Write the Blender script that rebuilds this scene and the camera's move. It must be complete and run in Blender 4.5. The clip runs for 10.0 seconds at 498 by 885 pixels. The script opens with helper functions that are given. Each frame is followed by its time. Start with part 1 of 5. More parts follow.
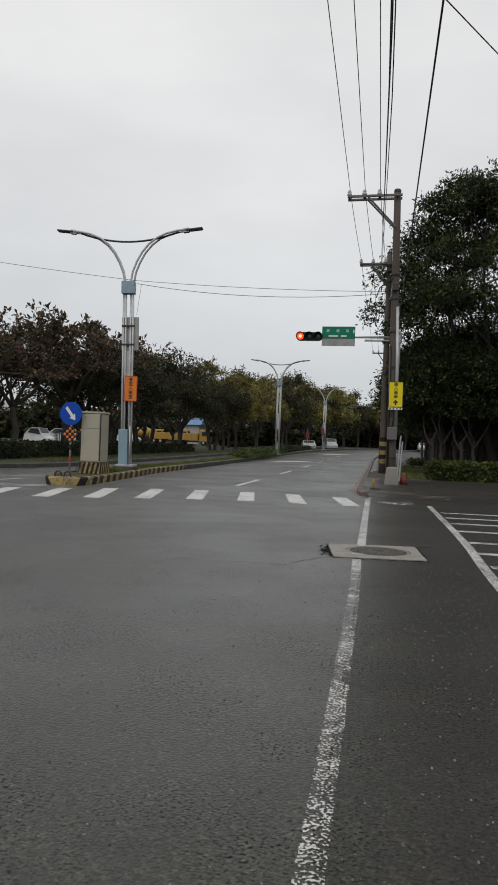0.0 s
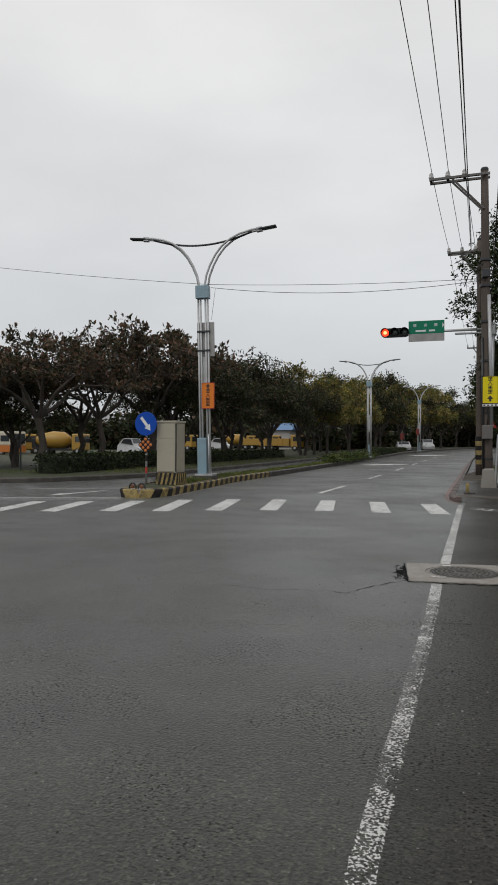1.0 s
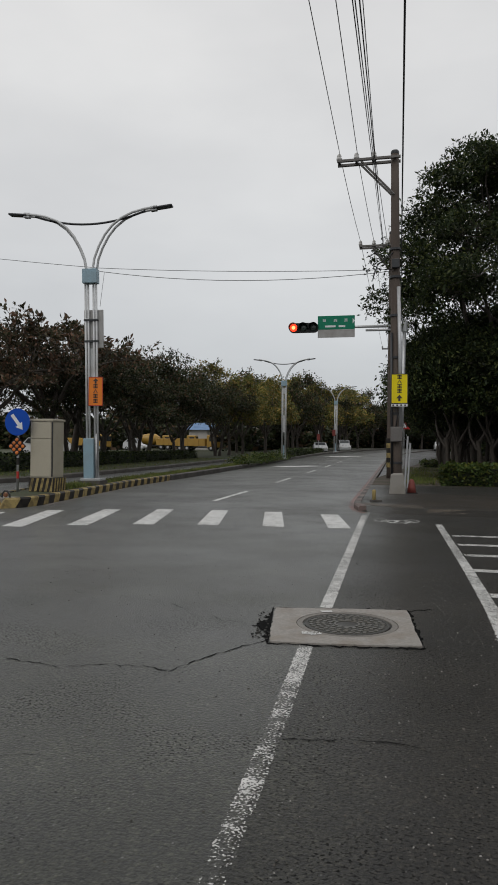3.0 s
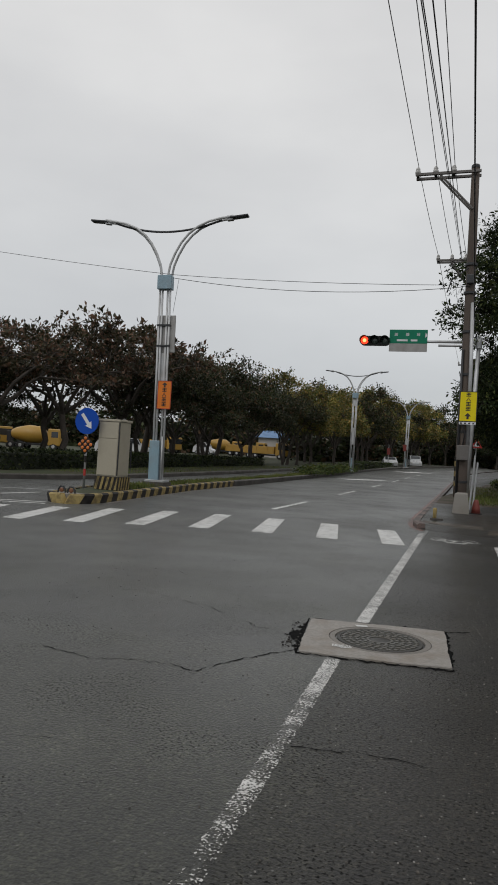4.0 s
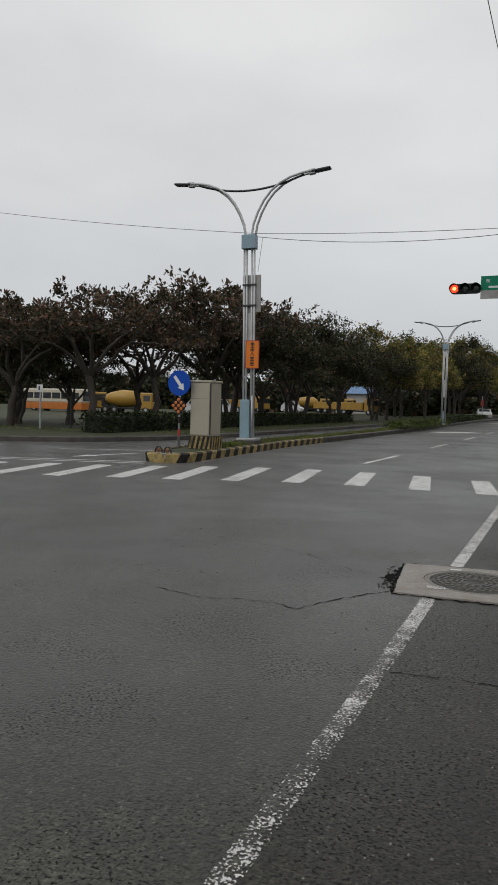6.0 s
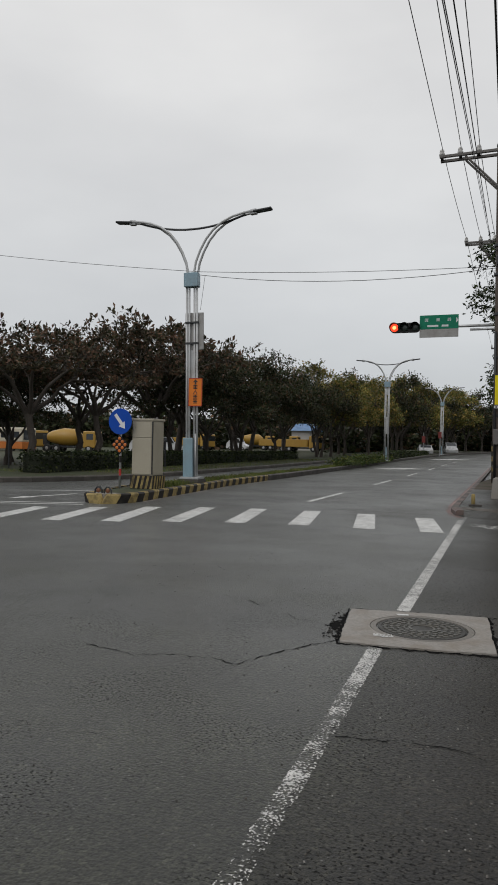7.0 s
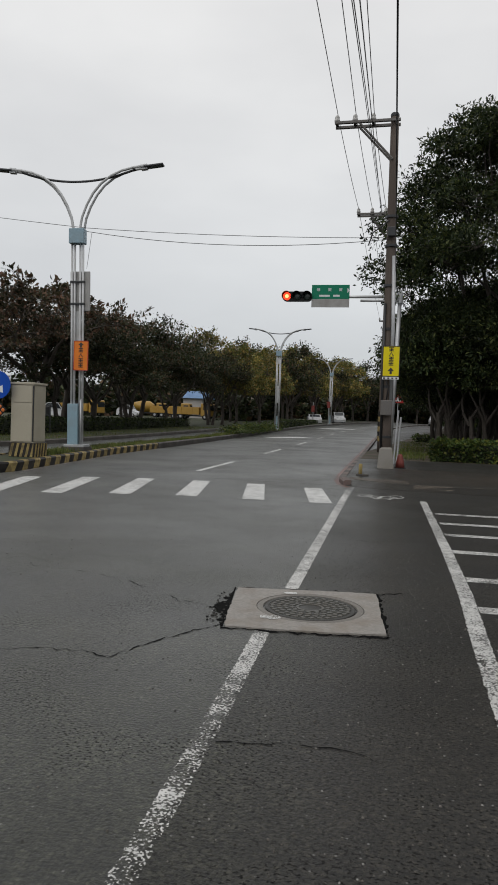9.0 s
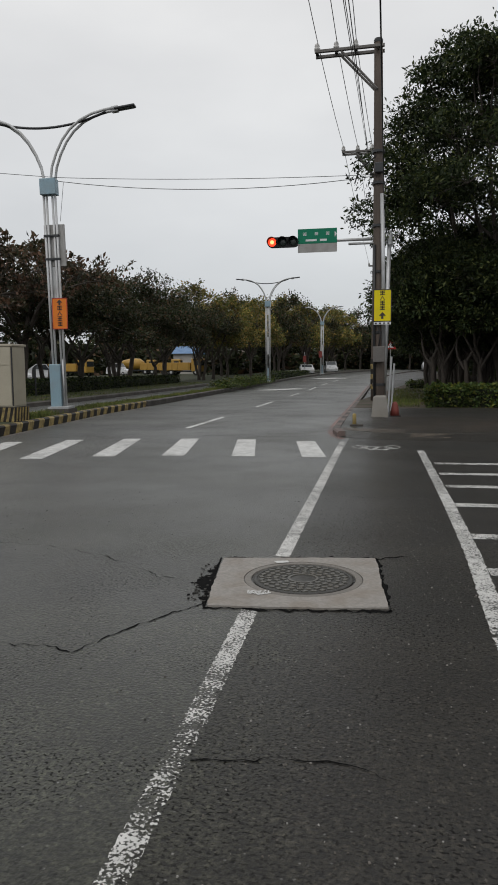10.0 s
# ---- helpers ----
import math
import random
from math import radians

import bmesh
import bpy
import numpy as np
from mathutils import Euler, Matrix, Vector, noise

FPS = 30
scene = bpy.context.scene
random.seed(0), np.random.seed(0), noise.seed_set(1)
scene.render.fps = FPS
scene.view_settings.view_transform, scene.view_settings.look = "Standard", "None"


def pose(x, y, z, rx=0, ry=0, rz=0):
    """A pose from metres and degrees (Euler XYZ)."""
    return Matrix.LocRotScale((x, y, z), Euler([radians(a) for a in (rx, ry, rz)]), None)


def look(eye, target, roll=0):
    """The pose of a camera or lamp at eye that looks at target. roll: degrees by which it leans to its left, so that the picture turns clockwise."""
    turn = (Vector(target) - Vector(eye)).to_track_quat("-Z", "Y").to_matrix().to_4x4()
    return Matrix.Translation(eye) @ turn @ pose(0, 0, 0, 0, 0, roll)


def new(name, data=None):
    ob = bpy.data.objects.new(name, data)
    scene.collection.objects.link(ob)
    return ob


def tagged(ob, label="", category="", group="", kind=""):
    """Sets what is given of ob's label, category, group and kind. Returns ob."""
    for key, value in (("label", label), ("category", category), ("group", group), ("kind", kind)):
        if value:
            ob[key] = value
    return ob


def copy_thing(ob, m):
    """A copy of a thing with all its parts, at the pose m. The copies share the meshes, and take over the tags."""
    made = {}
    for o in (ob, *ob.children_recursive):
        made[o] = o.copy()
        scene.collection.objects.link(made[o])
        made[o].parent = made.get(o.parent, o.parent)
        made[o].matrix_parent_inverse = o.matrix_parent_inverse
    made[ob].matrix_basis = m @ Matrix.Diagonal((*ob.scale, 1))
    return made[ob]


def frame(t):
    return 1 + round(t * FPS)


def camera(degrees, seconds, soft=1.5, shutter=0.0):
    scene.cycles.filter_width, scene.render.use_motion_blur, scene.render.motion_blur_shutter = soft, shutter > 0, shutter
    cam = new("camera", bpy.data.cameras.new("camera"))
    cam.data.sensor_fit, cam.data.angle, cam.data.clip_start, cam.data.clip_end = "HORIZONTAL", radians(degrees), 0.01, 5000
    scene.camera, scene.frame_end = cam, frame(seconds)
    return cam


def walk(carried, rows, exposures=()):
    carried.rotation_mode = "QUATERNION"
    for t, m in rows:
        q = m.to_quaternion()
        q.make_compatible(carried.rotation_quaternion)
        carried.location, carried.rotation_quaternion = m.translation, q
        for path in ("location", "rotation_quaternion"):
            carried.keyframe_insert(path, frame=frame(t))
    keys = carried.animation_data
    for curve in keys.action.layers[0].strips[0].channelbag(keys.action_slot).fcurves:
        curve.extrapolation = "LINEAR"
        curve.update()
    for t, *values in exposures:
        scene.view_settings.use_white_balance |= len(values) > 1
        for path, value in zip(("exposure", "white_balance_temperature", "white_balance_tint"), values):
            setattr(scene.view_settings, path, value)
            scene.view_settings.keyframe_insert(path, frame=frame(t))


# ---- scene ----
cam = camera(38.7, 10.0, soft=1.7)
PATH = [
    (0, (0.164, 0.559, 1.309), (-0.199, 2.526, 1.311), 2.1),
    (0.5, (0.323, 1.098, 1.363), (-0.205, 3.025, 1.281), 1.2),
    (1, (0.358, 1.697, 1.357), (-0.264, 3.598, 1.367), 0.2),
    (1.5, (0.448, 2.315, 1.376), (-0.15, 4.219, 1.238), 0.8),
    (2, (0.458, 3.006, 1.347), (-0.073, 4.927, 1.187), 1.0),
    (2.2, (0.47, 3.252, 1.331), (0.038, 5.198, 1.165), 0.4),
    (2.55, (0.506, 3.467, 1.368), (0.124, 5.427, 1.253), 0.07),
    (2.95, (0.569, 3.858, 1.418), (0.165, 5.817, 1.418), 0.43),
    (3.3, (0.621, 4.022, 1.443), (0.16, 5.968, 1.466), 1.3),
    (3.5, (0.691, 3.993, 1.438), (0.164, 5.922, 1.408), 2.7),
    (4, (0.816, 3.876, 1.439), (0.213, 5.783, 1.467), 3.6),
    (4.5, (0.88, 3.634, 1.43), (0.354, 5.559, 1.296), 2.2),
    (5, (0.94, 3.427, 1.423), (0.171, 5.273, 1.358), 3.3),
    (5.2, (0.985, 3.412, 1.405), (0.077, 5.189, 1.278), 4.4),
    (5.55, (0.95, 3.472, 1.399), (0.013, 5.234, 1.258), 4.03),
    (5.9, (0.885, 3.583, 1.398), (0.032, 5.388, 1.288), 2.15),
    (6.3, (0.83, 3.677, 1.4), (0.077, 5.527, 1.307), 0.9),
    (6.5, (0.817, 3.742, 1.404), (0.12, 5.613, 1.294), 0.9),
    (7, (0.819, 3.893, 1.423), (0.128, 5.77, 1.432), 1.2),
    (7.5, (0.798, 4.077, 1.408), (0.231, 5.992, 1.298), -0.7),
    (8, (0.718, 4.157, 1.433), (0.324, 6.117, 1.392), 0.1),
    (8.5, (0.693, 4.23, 1.437), (0.288, 6.185, 1.316), 0.2),
    (9, (0.746, 4.346, 1.435), (0.35, 6.305, 1.361), 2.0),
    (9.5, (0.783, 4.582, 1.386), (0.319, 6.515, 1.168), -1.8),
    (10, (0.729, 4.944, 1.429), (0.352, 6.897, 1.224), -0.5),
]
walk(cam, [(t, look(eye, target, roll)) for t, eye, target, roll in PATH],
     exposures=[(0.0, 0.03), (0.5, 0.03), (1.0, 0.0), (1.5, -0.17), (2.0, -0.03), (2.7, -0.06), (3.5, -0.14), (4.0, -0.14), (4.5, -0.1), (5.0, -0.04), (5.7, -0.05), (6.5, -0.1), (7.0, -0.08), (7.5, -0.23), (8.0, -0.1), (8.5, -0.03), (9.0, 0.02), (10.0, 0.03)])

# ---- world and light: a bright overcast sky after rain ----
SUN_ELEVATION, SUN_TURN = radians(48), radians(200)
world = bpy.data.worlds.new("overcast_sky")
scene.world = world
world.use_nodes = True
wn, wl = world.node_tree.nodes, world.node_tree.links
sky = wn.new("ShaderNodeTexSky")
sky.sky_type, sky.sun_disc = "NISHITA", False
sky.sun_elevation, sky.sun_rotation = SUN_ELEVATION, SUN_TURN
sky_gain = wn.new("ShaderNodeMix")
sky_gain.data_type, sky_gain.blend_type = "RGBA", "MULTIPLY"
sky_gain.inputs[0].default_value = 1.0
sky_gain.inputs[7].default_value = (0.1, 0.1, 0.1, 1)
wl.new(sky.outputs[0], sky_gain.inputs[6])
w_co = wn.new("ShaderNodeTexCoord")
w_map = wn.new("ShaderNodeMapping")
w_map.inputs["Scale"].default_value = (1, 1, 2.6)
wl.new(w_co.outputs["Generated"], w_map.inputs[0])
w_noise = wn.new("ShaderNodeTexNoise")
w_noise.inputs["Scale"].default_value, w_noise.inputs["Detail"].default_value = 1.6, 5
wl.new(w_map.outputs[0], w_noise.inputs["Vector"])
w_ramp = wn.new("ShaderNodeValToRGB")
w_ramp.color_ramp.elements[0].position, w_ramp.color_ramp.elements[0].color = 0.3, (0.70, 0.70, 0.705, 1)
w_ramp.color_ramp.elements[1].position, w_ramp.color_ramp.elements[1].color = 0.7, (0.90, 0.895, 0.885, 1)
wl.new(w_noise.outputs[0], w_ramp.inputs[0])
# the cloud deck is a little greyer and bluer near the horizon
w_sep = wn.new("ShaderNodeSeparateXYZ")
wl.new(w_co.outputs["Generated"], w_sep.inputs[0])
w_low = wn.new("ShaderNodeValToRGB")
w_low.color_ramp.elements[0].position, w_low.color_ramp.elements[0].color = 0.0, (0.70, 0.73, 0.76, 1)
w_low.color_ramp.elements[1].position, w_low.color_ramp.elements[1].color = 0.5, (1, 1, 1, 1)
wl.new(w_sep.outputs[2], w_low.inputs[0])
w_deck = wn.new("ShaderNodeMix")
w_deck.data_type, w_deck.blend_type = "RGBA", "MULTIPLY"
w_deck.inputs[0].default_value = 1.0
wl.new(w_ramp.outputs[0], w_deck.inputs[6])
wl.new(w_low.outputs[0], w_deck.inputs[7])
w_mix = wn.new("ShaderNodeMix")
w_mix.data_type = "RGBA"
w_mix.inputs[0].default_value = 0.93
wl.new(sky_gain.outputs[2], w_mix.inputs[6])
wl.new(w_deck.outputs[2], w_mix.inputs[7])
wl.new(w_mix.outputs[2], wn["Background"].inputs[0])
wn["Background"].inputs[1].default_value = 1.0

sun = new("sun", bpy.data.lights.new("sun", "SUN"))
sun.data.energy, sun.data.angle, sun.data.color = 0.6, radians(40), (1.0, 0.97, 0.93)
sun.matrix_world = look((-8, -22, 26), (0, 0, 0))

# ---- materials ----


def shader(name, rough, metal=0.0):
    m = bpy.data.materials.new(name)
    m.use_nodes = True
    b = m.node_tree.nodes["Principled BSDF"]
    b.inputs["Roughness"].default_value, b.inputs["Metallic"].default_value = rough, metal
    return m, m.node_tree.nodes, m.node_tree.links, b


def noise_of(n, l, scale, detail=4.0, co="Object", stretch=(1, 1, 1)):
    c, mp, t = n.new("ShaderNodeTexCoord"), n.new("ShaderNodeMapping"), n.new("ShaderNodeTexNoise")
    mp.inputs["Scale"].default_value = stretch
    t.inputs["Scale"].default_value, t.inputs["Detail"].default_value = scale, detail
    l.new(c.outputs[co], mp.inputs[0])
    l.new(mp.outputs[0], t.inputs["Vector"])
    return t.outputs[0]


def ramp_of(n, l, source, *stops):
    r = n.new("ShaderNodeValToRGB")
    while len(r.color_ramp.elements) < len(stops):
        r.color_ramp.elements.new(0.5)
    for e, (p, c) in zip(r.color_ramp.elements, stops):
        e.position, e.color = p, (*c, 1) if len(c) == 3 else c
    l.new(source, r.inputs[0])
    return r.outputs[0]


def blend(n, l, kind, fac, a, b):
    m = n.new("ShaderNodeMix")
    m.data_type, m.blend_type = "RGBA", kind
    for socket, value in ((m.inputs[0], fac), (m.inputs[6], a), (m.inputs[7], b)):
        if hasattr(value, "is_linked"):
            l.new(value, socket)
        else:
            socket.default_value = value if not isinstance(value, tuple) else (*value, 1)
    return m.outputs[2]


def bumped(n, l, b, height, strength, distance=0.01):
    k = n.new("ShaderNodeBump")
    k.inputs["Strength"].default_value, k.inputs["Distance"].default_value = strength, distance
    l.new(height, k.inputs["Height"])
    l.new(k.outputs[0], b.inputs["Normal"])


def grey(v):
    return (v, v, v)


def surface(name, colour, rough=0.6, metal=0.0, coarse=1.5, fine=40.0, vary=0.25, stain=None, amount=0.5, bump=0.15, per_piece=0.0, stretch=(1, 1, 1), shine=0.5):
    """A colour varied by stains and by grain, with fine relief."""
    m, n, l, b = shader(name, rough, metal)
    b.inputs["Specular IOR Level"].default_value = shine
    big, small = noise_of(n, l, coarse, 5, stretch=stretch), noise_of(n, l, fine, 3)
    grain = ramp_of(n, l, small, (0.3, grey(1 - vary)), (0.7, grey(1.0)))
    col = blend(n, l, "MULTIPLY", 1.0, colour, grain)
    stain = stain or tuple(0.55 * v for v in colour)
    mask = ramp_of(n, l, big, (0.45, grey(0)), (0.72, grey(amount)))
    col = blend(n, l, "MIX", mask, col, stain)
    if per_piece:
        info = n.new("ShaderNodeObjectInfo")
        col = blend(n, l, "MULTIPLY", 1.0, col, ramp_of(n, l, info.outputs["Random"], (0, grey(1 - per_piece)), (1, grey(1))))
    l.new(col, b.inputs["Base Color"])
    l.new(ramp_of(n, l, big, (0.3, grey(max(rough - 0.12, 0.02))), (0.7, grey(min(rough + 0.12, 1)))), b.inputs["Roughness"])
    bumped(n, l, b, small, bump)
    return m


def channel(n, l, colour, k=0):
    s = n.new("ShaderNodeSeparateColor")
    l.new(colour, s.inputs[0])
    return s.outputs[k]


def asphalt(name, colour, worn, wet, film, pitted, grazing_sheen, beside=None):
    """Damp asphalt: stones of many greys in dark binder, pale chips, pits with their shade put into the colour, broad
    damp patches under a thin film of water; beside is the lighter colour that it has along x = 0.
    """
    m, n, l, b = shader(name, 0.5)
    c = n.new("ShaderNodeTexCoord")
    if beside:
        across = n.new("ShaderNodeSeparateXYZ")
        l.new(c.outputs["Object"], across.inputs[0])
        drift = n.new("ShaderNodeMath")
        drift.operation = "MULTIPLY_ADD"
        drift.inputs[1].default_value = 0.9
        l.new(noise_of(n, l, 0.8, 5), drift.inputs[0])
        l.new(across.outputs[0], drift.inputs[2])
        colour = blend(n, l, "MIX", ramp_of(n, l, drift.outputs[0], (0.30, grey(0.0)), (1.0, grey(0.85))), beside, colour)
    cells = []
    for scale in (85, 46, 21):
        v = n.new("ShaderNodeTexVoronoi")
        v.inputs["Scale"].default_value = scale
        l.new(c.outputs["Object"], v.inputs["Vector"])
        cells.append(v)
    v, v1, v2 = cells
    patches = noise_of(n, l, 0.35, 6)
    tracks = noise_of(n, l, 0.9, 4, stretch=(0.09, 1, 1))
    fine, lumps = noise_of(n, l, 52, 6), noise_of(n, l, 66, 6)
    stones = ramp_of(n, l, channel(n, l, v.outputs["Color"]), (0.0, grey(0.40)), (0.6, grey(0.95)), (0.88, grey(1.2)), (1.0, grey(1.6)))
    col = blend(n, l, "MULTIPLY", 1.0, colour, stones)
    big = ramp_of(n, l, channel(n, l, v1.outputs["Color"], 1), (0.0, grey(0.62)), (0.7, grey(1.0)), (1.0, grey(1.6)))
    col = blend(n, l, "MULTIPLY", 1.0, col, big)
    chips = ramp_of(n, l, v2.outputs["Distance"], (0.0, grey(0.8)), (0.08, grey(0.5)), (0.13, grey(0.0)))
    rare = ramp_of(n, l, channel(n, l, v2.outputs["Color"], 2), (0.86, grey(0)), (0.90, grey(1)))
    col = blend(n, l, "MIX", blend(n, l, "MULTIPLY", 1.0, chips, rare), col, (0.30, 0.295, 0.28))
    # Lows, pits and holes get their small shade from colour ramps.
    col = blend(n, l, "MULTIPLY", 1.0, col, ramp_of(n, l, lumps, (0.36, grey(0.25)), (0.46, grey(0.92)), (0.60, grey(1.10)), (0.70, grey(1.5))))
    col = blend(n, l, "MIX", ramp_of(n, l, patches, (0.42, grey(0)), (0.66, grey(0.3))), col, worn)
    pits = noise_of(n, l, 40, 5, stretch=(0.7, 1, 1))
    col = blend(n, l, "MULTIPLY", 1.0, col, ramp_of(n, l, pits, (0.33, grey(0.3)), (0.43, grey(1.0)), (0.60, grey(1.08)), (0.74, grey(1.3))))
    holes = ramp_of(n, l, noise_of(n, l, 72, 9, stretch=(0.8, 1, 1)), (0.39, grey(0.16)), (0.455, grey(1.0)))
    closed = blend(n, l, "MULTIPLY", ramp_of(n, l, noise_of(n, l, 1.3, 6), (0.46, grey(pitted)), (0.60, grey(1.0))), (1.0, 1.0, 1.0), holes)
    col = blend(n, l, "MULTIPLY", 1.0, col, closed)
    col = blend(n, l, "MULTIPLY", 1.0, col, ramp_of(n, l, noise_of(n, l, 2.6, 5), (0.33, grey(0.80)), (0.66, grey(1.18))))
    col = blend(n, l, "MULTIPLY", 1.0, col, ramp_of(n, l, tracks, (0.36, grey(0.74)), (0.64, grey(1.16))))
    l.new(col, b.inputs["Base Color"])
    rough = blend(n, l, "MIX", 0.5, ramp_of(n, l, patches, (0.3, grey(wet)), (0.65, grey(wet + 0.3))), ramp_of(n, l, fine, (0.3, grey(wet)), (0.7, grey(wet + 0.35))))
    l.new(rough, b.inputs["Roughness"])
    b.inputs["Specular IOR Level"].default_value = 0.08
    # Sheen added to brighten grazing views as wet sky reflection would.
    l.new(blend(n, l, "MULTIPLY", 1.0, closed, grey(grazing_sheen)), b.inputs["Sheen Weight"])
    b.inputs["Sheen Roughness"].default_value = 0.28
    wet_film = ramp_of(n, l, patches, (0.3, grey(film)), (0.7, grey(film * 0.55)))
    l.new(blend(n, l, "MULTIPLY", 1.0, wet_film, closed), b.inputs["Coat Weight"])
    b.inputs["Coat Roughness"].default_value, b.inputs["Coat IOR"].default_value = 0.30, 1.52
    height = blend(n, l, "ADD", 1.0, blend(n, l, "MULTIPLY", 1.0, lumps, (1.6, 1.6, 1.6)), blend(n, l, "MULTIPLY", 1.0, v.outputs["Distance"], (-0.6, -0.6, -0.6)))
    bumped(n, l, b, height, 0.7, 0.018)
    ripple = n.new("ShaderNodeBump")
    ripple.inputs["Strength"].default_value, ripple.inputs["Distance"].default_value = 0.16, 0.010
    l.new(height, ripple.inputs["Height"])
    l.new(ripple.outputs[0], b.inputs["Coat Normal"])
    return m


def worn_paint(name, colour, under, lost):
    """Road paint that has flaked down to the asphalt; lost is how much of it is gone."""
    m, n, l, b = shader(name, 0.5)
    flakes, broad = noise_of(n, l, 75, 10), blend(n, l, "MIX", 0.5, noise_of(n, l, 0.9, 3), noise_of(n, l, 11, 4))
    both = blend(n, l, "MIX", 0.45, flakes, broad)
    gone = ramp_of(n, l, both, (lost - 0.03, grey(1)), (lost + 0.02, grey(0)))
    dirt = blend(n, l, "MULTIPLY", 1.0, colour, ramp_of(n, l, noise_of(n, l, 7, 6), (0.3, grey(0.7)), (0.65, grey(1))))
    l.new(blend(n, l, "MIX", 0.08, dirt, under), b.inputs["Base Color"])
    bumped(n, l, b, flakes, 0.3, 0.004)
    bare, mix = n.new("ShaderNodeBsdfTransparent"), n.new("ShaderNodeMixShader")
    l.new(gone, mix.inputs[0])
    l.new(b.outputs[0], mix.inputs[1])
    l.new(bare.outputs[0], mix.inputs[2])
    l.new(mix.outputs[0], n["Material Output"].inputs[0])
    return m


def foliage(name, dark, light, other, share, gloss=0.45):
    """Leaves that differ one by one, partly letting light through."""
    m, n, l, b = shader(name, gloss)
    b.inputs["Specular IOR Level"].default_value = 0.2
    g = n.new("ShaderNodeNewGeometry")
    col = ramp_of(n, l, g.outputs["Random Per Island"], (0.0, dark), (1 - share - 0.04, light), (1 - share, other), (1.0, tuple(0.6 * v for v in other)))
    big = noise_of(n, l, 0.7, 3)
    col = blend(n, l, "MULTIPLY", 1.0, col, ramp_of(n, l, big, (0.36, grey(0.5)), (0.64, grey(1.5))))
    l.new(col, b.inputs["Base Color"])
    t = n.new("ShaderNodeBsdfTranslucent")
    l.new(col, t.inputs[0])
    mix = n.new("ShaderNodeMixShader")
    mix.inputs[0].default_value = 0.25
    l.new(b.outputs[0], mix.inputs[1])
    l.new(t.outputs[0], mix.inputs[2])
    l.new(mix.outputs[0], n["Material Output"].inputs[0])
    return m


def loose_stone(name):
    """Stones that differ one by one, from dark to pale."""
    m, n, l, b = shader(name, 0.8)
    g = n.new("ShaderNodeNewGeometry")
    col = ramp_of(n, l, g.outputs["Random Per Island"], (0.0, (0.045, 0.043, 0.039)), (0.55, (0.085, 0.081, 0.073)), (0.85, (0.13, 0.115, 0.10)), (1.0, (0.33, 0.32, 0.30)))
    l.new(blend(n, l, "MULTIPLY", 1.0, col, ramp_of(n, l, noise_of(n, l, 90, 3), (0.3, grey(0.6)), (0.7, grey(1.1)))), b.inputs["Base Color"])
    return m


def glow(name, colour, strength):
    m, n, l, b = shader(name, 0.3)
    b.inputs["Base Color"].default_value = (*colour, 1)
    b.inputs["Emission Color"].default_value = (*colour, 1)
    b.inputs["Emission Strength"].default_value = strength
    return m


def glass(name, tint):
    m, n, l, b = shader(name, 0.06)
    b.inputs["Base Color"].default_value = (*tint, 1)
    b.inputs["Specular IOR Level"].default_value = 0.7
    return m


ASPHALT = asphalt("damp_asphalt", (0.0400, 0.0412, 0.0290), (0.0485, 0.0492, 0.0355), 0.5, 0.85, 0.30, 0.30)
APRON = asphalt("wet_dark_asphalt", (0.0225, 0.0190, 0.0145), (0.031, 0.0265, 0.0205), 0.5, 0.65, 0.55, 0.08, (0.0375, 0.0382, 0.0272))
SOIL = surface("wet_soil", (0.085, 0.062, 0.042), 0.8, coarse=0.8, fine=18, vary=0.5, stain=(0.035, 0.045, 0.016), amount=0.8, bump=0.6)
TURF = surface("turf_bed", (0.045, 0.058, 0.021), 0.85, coarse=0.6, fine=25, vary=0.5, stain=(0.055, 0.043, 0.026), amount=0.7, bump=0.7)
CONCRETE = surface("cast_concrete", (0.25, 0.235, 0.21), 0.65, coarse=2.2, fine=55, vary=0.2, stain=(0.17, 0.15, 0.125), amount=0.6, bump=0.2)
SLAB = surface("stained_slab_concrete", (0.29, 0.270, 0.245), 0.7, coarse=3.6, fine=45, vary=0.28, stain=(0.19, 0.155, 0.12), amount=0.6, bump=0.3)
KERB = surface("weathered_kerb", (0.105, 0.094, 0.083), 0.7, coarse=2.5, fine=40, vary=0.35, stain=(0.05, 0.045, 0.04), amount=0.75, per_piece=0.25)
KERB_RED = surface("faded_red_kerb", (0.19, 0.135, 0.12), 0.65, coarse=3.0, fine=40, vary=0.3, stain=(0.12, 0.105, 0.095), amount=0.8, per_piece=0.25)
YELLOW_KERB = surface("chipped_yellow_paint", (0.47, 0.36, 0.15), 0.6, coarse=6, fine=50, vary=0.4, stain=(0.10, 0.08, 0.055), amount=0.85, per_piece=0.3, shine=0.15)
BLACK_KERB = surface("chipped_black_paint", (0.024, 0.022, 0.021), 0.5, coarse=5, fine=50, vary=0.35, stain=(0.09, 0.08, 0.068), amount=0.45, per_piece=0.3, shine=0.15)
WHITE_LINE = worn_paint("worn_white_line", (0.66, 0.655, 0.63), (0.050, 0.050, 0.047), 0.50)
WHITE_BAR = worn_paint("white_crossing_paint", (0.66, 0.66, 0.64), (0.060, 0.060, 0.058), 0.43)
BAY_LINE = worn_paint("worn_bay_line", (0.64, 0.635, 0.61), (0.030, 0.028, 0.025), 0.475)
WHITE_THIN = worn_paint("flaked_white_line", (0.66, 0.655, 0.63), (0.050, 0.050, 0.047), 0.555)
